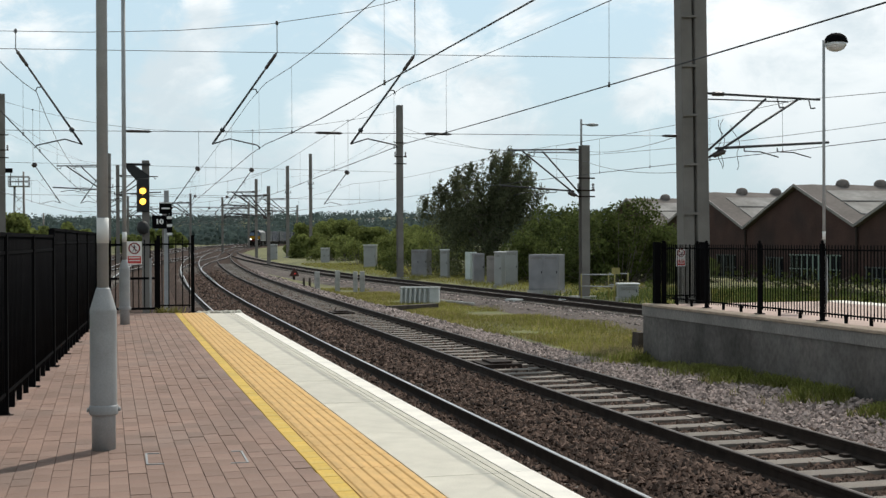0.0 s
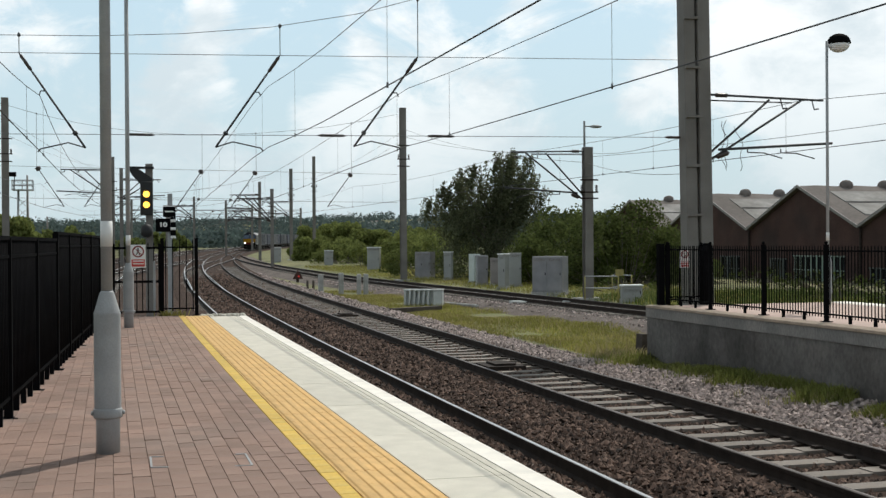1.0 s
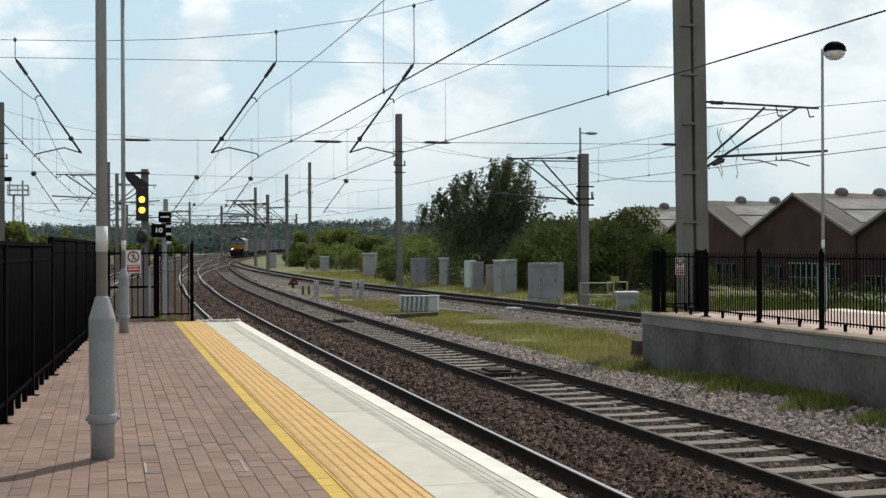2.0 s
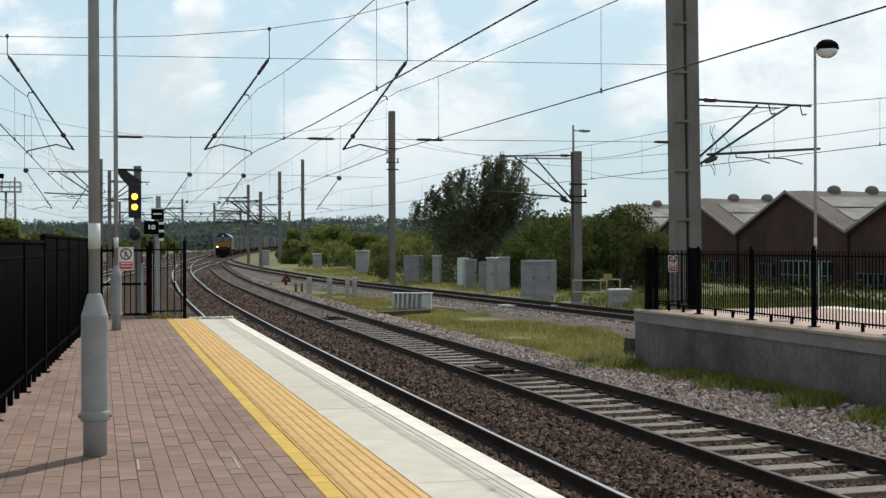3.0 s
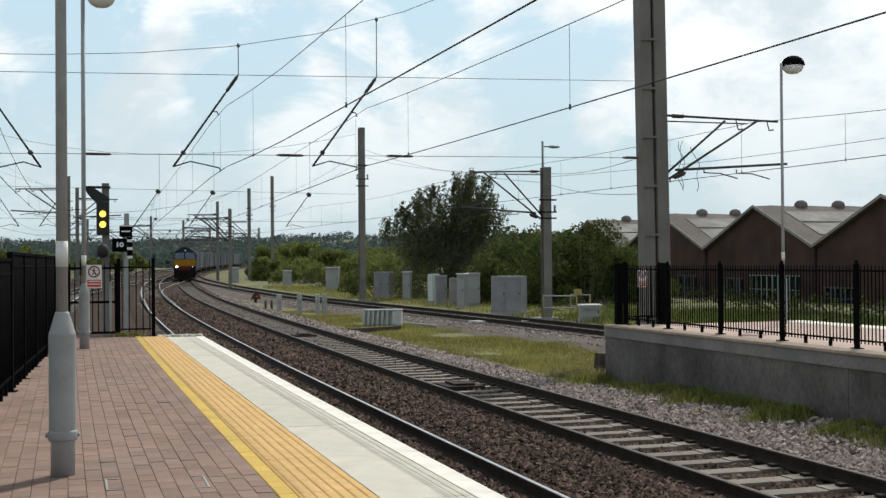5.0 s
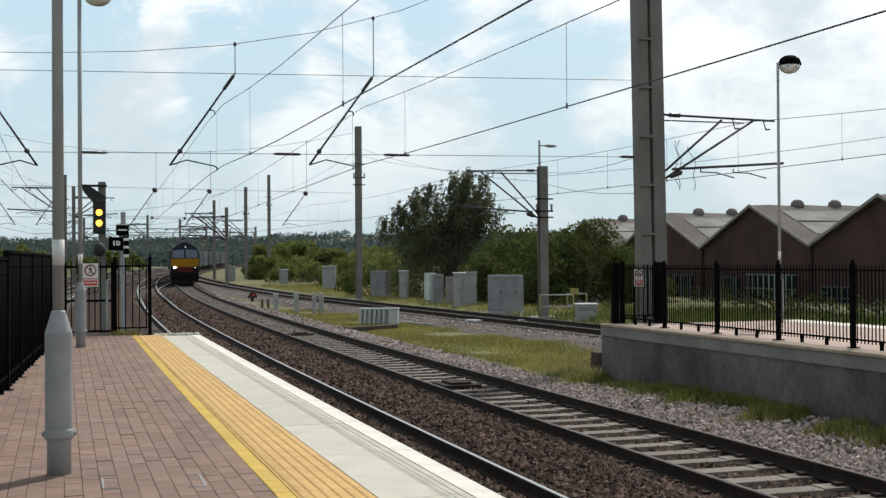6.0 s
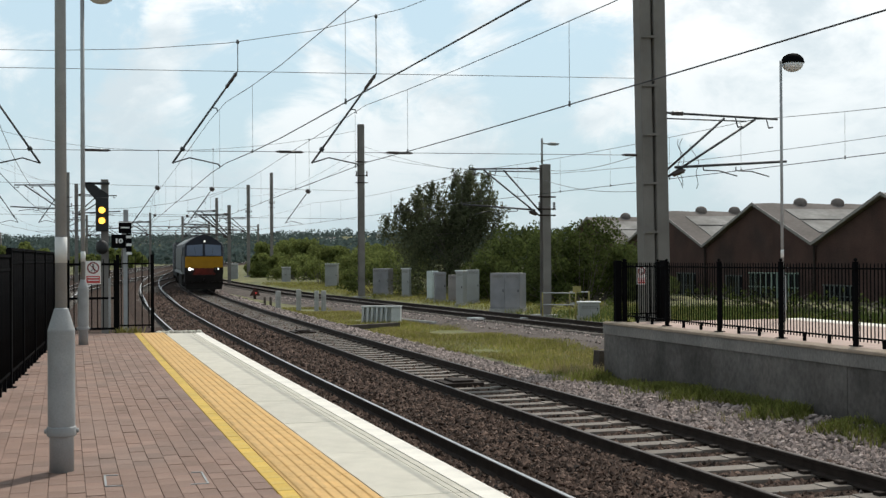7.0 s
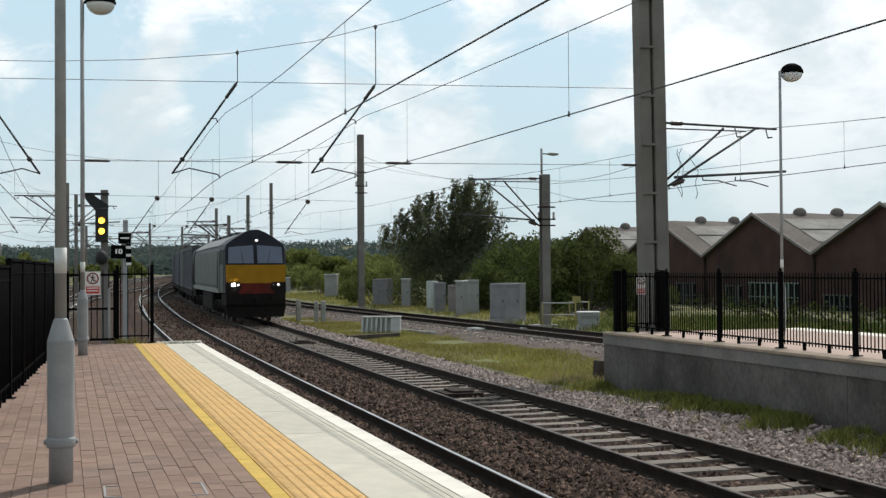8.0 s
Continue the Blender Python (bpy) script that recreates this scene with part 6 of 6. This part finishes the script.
def wagon(i):
    t = thing("container_wagon", "flat wagon carrying faded blue-grey corrugated containers", "wagon", "train wagons")
    L = 20.0
    bm = bmesh.new()
    for s in (-1, 1):
        box(bm, s * 1.1 - 0.1, s * 1.1 + 0.1, 0.3, L - 0.3, 0.72, 1.02)
    for k in range(9):
        box(bm, -1.0, 1.0, 0.5 + k * 2.3, 0.75 + k * 2.3, 0.75, 0.98)
    part("underframe", bm, UNDER, t)
    bogie(t, 2.6, (-0.9, 0.9)); bogie(t, L - 2.6, (-0.9, 0.9))
    for k, (y0, ln) in enumerate(((0.5, 12.19), (12.9, 6.06))):
        m = BOX_COLOURS[(i + k * 2) % 3]
        bm = bmesh.new()
        box(bm, -1.17, 1.17, y0 + 0.05, y0 + ln - 0.05, 1.04, 3.6)
        c = part("container", bm, m, t)
        for s in (-1, 1):
            bm = bmesh.new()
            n = int(ln / 0.56)
            out = []
            for j in range(n):
                y = y0 + 0.2 + j * (ln - 0.4) / n
                out += [(s * 1.175, y), (s * 1.215, y + 0.05), (s * 1.215, y + 0.28), (s * 1.175, y + 0.33)]
            prism(bm, [(s * 1.12, y0 + 0.2)] + out + [(s * 1.12, y0 + ln - 0.2)], "z", 1.2, 3.46)
            part("corrugated_side", bm, m, c)
        bm = bmesh.new()
        for s in (-1, 1):
            for yy in (y0, y0 + ln - 0.16):
                box(bm, s * 1.15 - 0.07, s * 1.15 + 0.07, yy, yy + 0.16, 1.03, 3.62)
            box(bm, s * 1.15 - 0.06, s * 1.15 + 0.06, y0 + 0.16, y0 + ln - 0.16, 3.48, 3.615)
        part("corner_frame", bm, m, c)
    return t


WAGONS = [wagon(i) for i in range(9)]


# ---------------- small pieces of the ground, last ----------------
def paver_pieces():
    """Block pavers in stretcher bond along the platform; the stretch before the first lamp column piece by piece, the rest joined."""
    g, wide, long = 0.0012, 0.1, 0.2
    bm = bmesh.new()
    a, b, c = wide / 2 - g, long / 2 - g, 0.0022
    lo = [bm.verts.new((x, y, -0.03)) for x, y in ((-a, -b), (a, -b), (a, b), (-a, b))]
    md = [bm.verts.new((x, y, -c)) for x, y in ((-a, -b), (a, -b), (a, b), (-a, b))]
    hi = [bm.verts.new((x, y, 0.0)) for x, y in ((-a + c, -b + c), (a - c, -b + c), (a - c, b - c), (-a + c, b - c))]
    for p, q in ((lo, md), (md, hi)):
        for i in range(4):
            bm.faces.new((p[i], p[(i + 1) % 4], q[(i + 1) % 4], q[i]))
    bm.faces.new(hi)
    me = mesh_of("paver", bm, M_PAVER)
    base_v = np.array([v.co[:] for v in me.vertices])
    base_f = [tuple(p.vertices) for p in me.polygons]
    rng = np.random.default_rng(3)
    vs, fs, singles = [], [], 0
    n0 = len(base_v)
    k = 0
    for i in range(0, 24):
        x = 1.125 - wide * (i + 0.5)
        y = -4.0 + (0.1 if i % 2 else 0.0)
        while y < PLAT_END - 0.1:
            px = x + bend(y)
            if px > fence_x(y) - 0.3:
                dz, tilt = rng.normal(0, 0.0012), rng.normal(0, 0.004)
                if -0.42 < x < 1.13 and 5.9 < y < 7.75 and singles < 300:
                    ob = new("paver", me)
                    ob.parent = PLATFORM
                    ob.matrix_basis = Matrix.Translation((px, y, dz)) @ pose(0, 0, 0, math.degrees(tilt), 0, rng.normal(0, 0.25))
                    singles += 1
                else:
                    v = base_v.copy()
                    v[:, 2] += dz + v[:, 1] * tilt
                    v += (px, y, 0)
                    vs.append(v)
                    fs += [tuple(j + k for j in f) for f in base_f]
                    k += n0
            y += long
    m2 = bpy.data.meshes.new("paving")
    m2.from_pydata(np.concatenate(vs).tolist(), [], fs)
    m2.materials.append(M_PAVER)
    ob = new("paving", m2)
    ob.parent = PLATFORM
    tagged(ob, "reddish brown block paving", kind="stuff")


paver_pieces()


def access_cover():
    t = thing("access_cover", "paved access cover with a thin worn steel rim", "cover", m=pose(0, 0, 0.003))
    for a, b in (((0.243, 7.62), (0.238, 7.25)), ((0.243, 7.62), (0.32, 7.61)), ((0.238, 7.25), (0.33, 7.245)), ((0.80, 7.55), (0.795, 7.15)), ((0.74, 7.555), (0.80, 7.55)), ((0.70, 7.16), (0.795, 7.15))):
        bm = bmesh.new()
        d = (Vector(b) - Vector(a)).normalized()
        n = Vector((-d.y, d.x)) * 0.006
        prism(bm, [(a[0] - n.x, a[1] - n.y), (b[0] - n.x, b[1] - n.y), (b[0] + n.x, b[1] + n.y), (a[0] + n.x, a[1] + n.y)], "z", -0.02, 0.002)
        part("rim", bm, M_GALV, t)


access_cover()

SLEEPER_START = -25 + 0.3


def stones():
    """Loose ballast stones: rough eight-sided lumps, one mass for each colour."""
    rng = np.random.default_rng(9)
    octa = np.array([(1, 0, 0), (0, 1, 0), (-1, 0, 0), (0, -1, 0), (0, 0, 1), (0, 0, -1)], float)
    tri = np.array([(0, 1, 4), (1, 2, 4), (2, 3, 4), (3, 0, 4), (1, 0, 5), (2, 1, 5), (3, 2, 5), (0, 3, 5)])
    rails = (TRACK_1 - 0.7535, TRACK_1 + 0.7535, TRACK_2 - 0.7535, TRACK_2 + 0.7535)
    rows = {"brown": [], "grey": []}
    for y0, y1, dens, big in ((7.5, 14, 430, 1.0), (14, 22, 300, 1.1), (22, 32, 180, 1.25), (32, 48, 90, 1.45), (48, 75, 42, 1.8), (75, 110, 20, 2.4), (110, 150, 8, 3.0)):
        n = int((y1 - y0) * 7.2 * dens)
        x = rng.uniform(3.1, 10.3, n)
        y = rng.uniform(y0, y1, n)
        keep = np.min(np.abs(x[:, None] - np.array(rails)), axis=1) > 0.085
        on_sleeper = (np.abs(((y - SLEEPER_START + 0.325) % 0.65) - 0.325) < 0.15)
        inside = np.abs(x - TRACK_2) < 0.72
        ends = (np.abs(x - TRACK_2) > 0.8) & (np.abs(x - TRACK_2) < 1.3)
        keep &= ~(inside & on_sleeper & (rng.uniform(size=n) > 0.27))
        edge = np.where(y < 24, 10.3, 9.8 - 0.012 * (y - 24))
        keep &= x < edge + rng.normal(0, 0.12, n)
        x, y, inside, ends = x[keep], y[keep], inside[keep], ends[keep]
        f = np.clip((x - 8.05) / 2.25, 0, 1)
        verge = np.interp(y, [p[0] for p in VERGE], [p[1] for p in VERGE])
        z = np.where(x > 8.4, -1.115 + verge * f * f, np.where(inside, -1.115, -1.062))
        z = z + rng.normal(0, 0.008, len(x)) + np.where(np.abs(x - 5.36) < 0.5, 0.03, 0.0)
        size = rng.uniform(0.02, 0.05, len(x)) * big
        grey = x > 8.0 + rng.normal(0, 0.25, len(x))
        for nm, sel in (("brown", ~grey), ("grey", grey)):
            rows[nm].append(np.stack([x[sel], y[sel], z[sel], size[sel]], axis=1))
    n = 7000
    y = 30 + 50 * rng.uniform(0, 1, n)
    side = np.interp(y, [p[0] for p in SIDE], [p[1] for p in SIDE])
    u = rng.uniform(-2.2, 2.2, n)
    ok = np.abs(np.abs(u) - 0.7535) > 0.11
    rows["grey"].append(np.stack([(side + u)[ok], y[ok], np.where(np.abs(u[ok]) > 1.9, -1.18, -1.115), rng.uniform(0.03, 0.065, n)[ok]], axis=1))
    for nm, material, label in (("brown", M_STONE, "loose rust-brown ballast stones between the tracks"), ("grey", M_STONE_G, "loose pale grey ballast stones beside the track")):
        r = np.concatenate(rows[nm])
        n = len(r)
        bx = np.maximum(0, r[:, 1] - 5) ** 2 / 3040
        jit = rng.uniform(0.55, 1.25, (n, 6, 1))
        sc = rng.uniform(0.65, 1.2, (n, 1, 3))
        ang = rng.uniform(0, 6.283, n)
        v = octa[None] * jit * sc + rng.normal(0, 0.12, (n, 6, 3))
        c, s = np.cos(ang)[:, None], np.sin(ang)[:, None]
        vx, vy = v[:, :, 0] * c - v[:, :, 1] * s, v[:, :, 0] * s + v[:, :, 1] * c
        v = np.stack([vx, vy, v[:, :, 2] * 0.8], axis=2) * r[:, 3][:, None, None]
        v[:, :, 0] += (r[:, 0] + bx)[:, None]
        v[:, :, 1] += r[:, 1][:, None]
        v[:, :, 2] += (r[:, 2])[:, None]
        f = (tri[None] + (np.arange(n) * 6)[:, None, None]).reshape(-1, 3)
        me = bpy.data.meshes.new("ballast_stones")
        me.from_pydata(v.reshape(-1, 3).tolist(), [], f.tolist())
        me.materials.append(material)
        tagged(new("ballast_stones", me), label, "ballast", kind="stuff")


stones()


def grass_patch(name, label, n, place, height, material, seed):
    """Blades of grass as bent narrow triangles."""
    rng = np.random.default_rng(seed)
    p = place(rng, n)
    n = len(p)
    h = height * rng.uniform(0.4, 1.25, n) * p[:, 3]
    a = rng.uniform(0, 6.283, n)
    w = np.stack([np.cos(a), np.sin(a), np.zeros(n)], axis=1) * (0.008 + 0.02 * h)[:, None]
    lean = np.stack([rng.normal(0, 0.35, n), rng.normal(0, 0.35, n), np.zeros(n)], axis=1) * h[:, None]
    base = p[:, :3]
    up = np.stack([np.zeros(n), np.zeros(n), h], axis=1)
    v = np.stack([base - w, base + w, base + up * 0.6 + lean * 0.4 + w * 0.7, base + up * 0.6 + lean * 0.4 - w * 0.7, base + up + lean], axis=1).reshape(-1, 3)
    k = np.arange(n) * 5
    f = [tuple(r) for r in np.stack([k, k + 1, k + 2, k + 3], axis=1).tolist()] + [tuple(r) for r in np.stack([k + 3, k + 2, k + 4], axis=1).tolist()]
    me = bpy.data.meshes.new(name)
    me.from_pydata(v.tolist(), [], f)
    me.materials.append(material)
    tagged(new(name, me), label, "grass", kind="stuff")


def by_wall(rng, n):
    y = rng.uniform(9, 24.5, n)
    clump = np.array([noise.noise((0.0, q * 0.9, 3.0)) for q in y])
    x = 10.36 - np.abs(rng.normal(0, 0.40, n)) * (0.9 + clump)
    f = np.clip((x - 8.05) / 2.28, 0, 1)
    verge = np.interp(y, [p[0] for p in VERGE], [p[1] for p in VERGE])
    patch = np.array([noise.noise((p * 1.6, q * 1.1, 8.0)) for p, q in zip(x, y)])
    keep = patch > -0.12 + 0.5 * (10.36 - x - 0.55)
    return np.stack([x, y, -1.14 + verge * f * f, np.clip(0.75 + clump, 0.25, 1.5)], axis=1)[keep]


def triangle_patch(rng, n):
    y = 25.0 + (66 - 25.0) * rng.uniform(0, 1, n) ** 1.25
    b = np.maximum(0, y - 5) ** 2 / 3040
    right = np.interp(y, [23, 37, 60, 78], [15.8, 15.0, 13.5, 12.0])
    left = np.where(y < 32, 10.45, 10.0)
    x = left + (right - left) * rng.uniform(0, 1, n)
    c = np.array([noise.noise((p * 0.5, q * 0.3, 1.0)) for p, q in zip(x, y)])
    keep = c > -0.38
    return np.stack([x + b, y, np.full(n, -1.33), np.clip(0.75 + c, 0.3, 1.4)], axis=1)[keep]


def behind_side(rng, n):
    y = rng.uniform(30, 120, n)
    b = np.maximum(0, y - 5) ** 2 / 3040
    side = np.interp(y, [15, 37, 60, 78, 115], [18.05, 16.55, 14.9, 13.35, 10.9])
    x = side + 3.2 + rng.uniform(0, 8.5, n)
    z = np.array([ground_z(p, q) - 0.02 for p, q in zip(x + b, y)])
    return np.stack([x + b, y, z, np.full(n, 1.0)], axis=1)


grass_patch("wall_foot_grass", "tufts of green grass at the foot of the concrete wall", 17000, by_wall, 0.2, M_RANK, 31)
grass_patch("dry_grass", "dry straw grass at the foot of the concrete wall", 5000, by_wall, 0.14, M_DRY, 32)
grass_patch("rough_grass", "rough yellow-green grass between the diverging tracks", 42000, triangle_patch, 0.13, M_BLADE, 33)
grass_patch("dry_grass", "dry straw grass between the diverging tracks", 12000, triangle_patch, 0.13, M_DRY, 34)
grass_patch("rough_grass", "sunlit green grass behind the side line", 30000, behind_side, 0.2, M_BLADE, 35)


def platform_end_mortar():
    """Rough mortar left along the broken end of the coping, and weeds in it."""
    rng = np.random.default_rng(17)
    bm = bmesh.new()
    x = 1.55
    while x < 2.3:
        r = rng.uniform(0.03, 0.07)
        lathe(bm, [(r * 1.1, -0.06), (r, 0.0), (r * 0.75, 0.012 + rng.uniform(0, 0.014)), (r * 0.3, 0.02 + rng.uniform(0, 0.014))], 7, x + bend(PLAT_END), PLAT_END - 0.02 + rng.normal(0, 0.05))
        x += r * 1.2
    tagged(solid("mortar_edge", bm, M_COPING, "broken pale mortar along the platform end", "mortar"), kind="stuff")


platform_end_mortar()


def end_weeds(rng, n):
    return np.stack([rng.normal(1.12, 0.14, n), rng.normal(22.72, 0.06, n), np.full(n, -0.01), np.ones(n)], axis=1)


def wall_end(rng, n):
    return np.stack([rng.normal(10.55, 0.35, n), rng.normal(23.9, 0.6, n), np.full(n, -1.28), rng.uniform(0.6, 1.3, n)], axis=1)


grass_patch("dry_grass", "tuft of dry straw grass at the end of the concrete wall", 1500, wall_end, 0.26, M_DRY, 38)
grass_patch("platform_weeds", "yellow-green weeds growing at the gate post", 120, end_weeds, 0.11, M_BLADE, 36)


def platform_back(rng, n):
    y = rng.uniform(12, 52, n)
    x = 21.5 - 0.06 * y + rng.uniform(0, 1, n) ** 0.8 * 12
    c = np.array([noise.noise((p * 0.35, q * 0.35, 6.0)) for p, q in zip(x, y)])
    z = np.array([ground_z(p, q) - 0.02 for p, q in zip(x, y)])
    return np.stack([x, y, z, np.clip(0.9 + c, 0.4, 1.5)], axis=1)


grass_patch("tall_grass", "tall rank grass behind the far platform, coloured dark for shade", 34000, platform_back, 0.28, M_SHADED_GRASS, 37)


# ---------------- what moves ----------------
# distance of the locomotive's front along the line, second by second
FRONT = [(0.0, 294.0), (1.0, 264.5), (2.0, 235.0), (3.0, 205.0), (4.0, 175.5), (5.0, 145.5), (6.0, 114.5), (7.0, 83.0), (8.0, 51.4)]


def front_at(t):
    i = min(int(t), len(FRONT) - 2)
    (t0, a), (t1, b) = FRONT[i], FRONT[i + 1]
    return a + (b - a) * (t - t0) / (t1 - t0)


def car_rows(ahead, length):
    """Poses of a vehicle whose front runs ahead metres behind the locomotive's front."""
    rows = []
    for k in range(17):
        t = k * 0.5
        y = front_at(t) + ahead
        a, b = on_line(TRACK_2, y, RAIL_Z), on_line(TRACK_2, y + length, RAIL_Z)
        d = b - a
        rows.append((t, Matrix.Translation(a) @ pose(0, 0, 0, math.degrees(math.atan2(d.z, d.y)), 0, -math.degrees(math.atan2(d.x, d.y)))))
    return rows


def motions():
    """Keys for the train, vehicle by vehicle."""
    walk(LOCO, car_rows(0.0, 21.4))
    for i, w in enumerate(WAGONS):
        walk(w, car_rows(22.3 + 20.9 * i, 20.0))


motions()
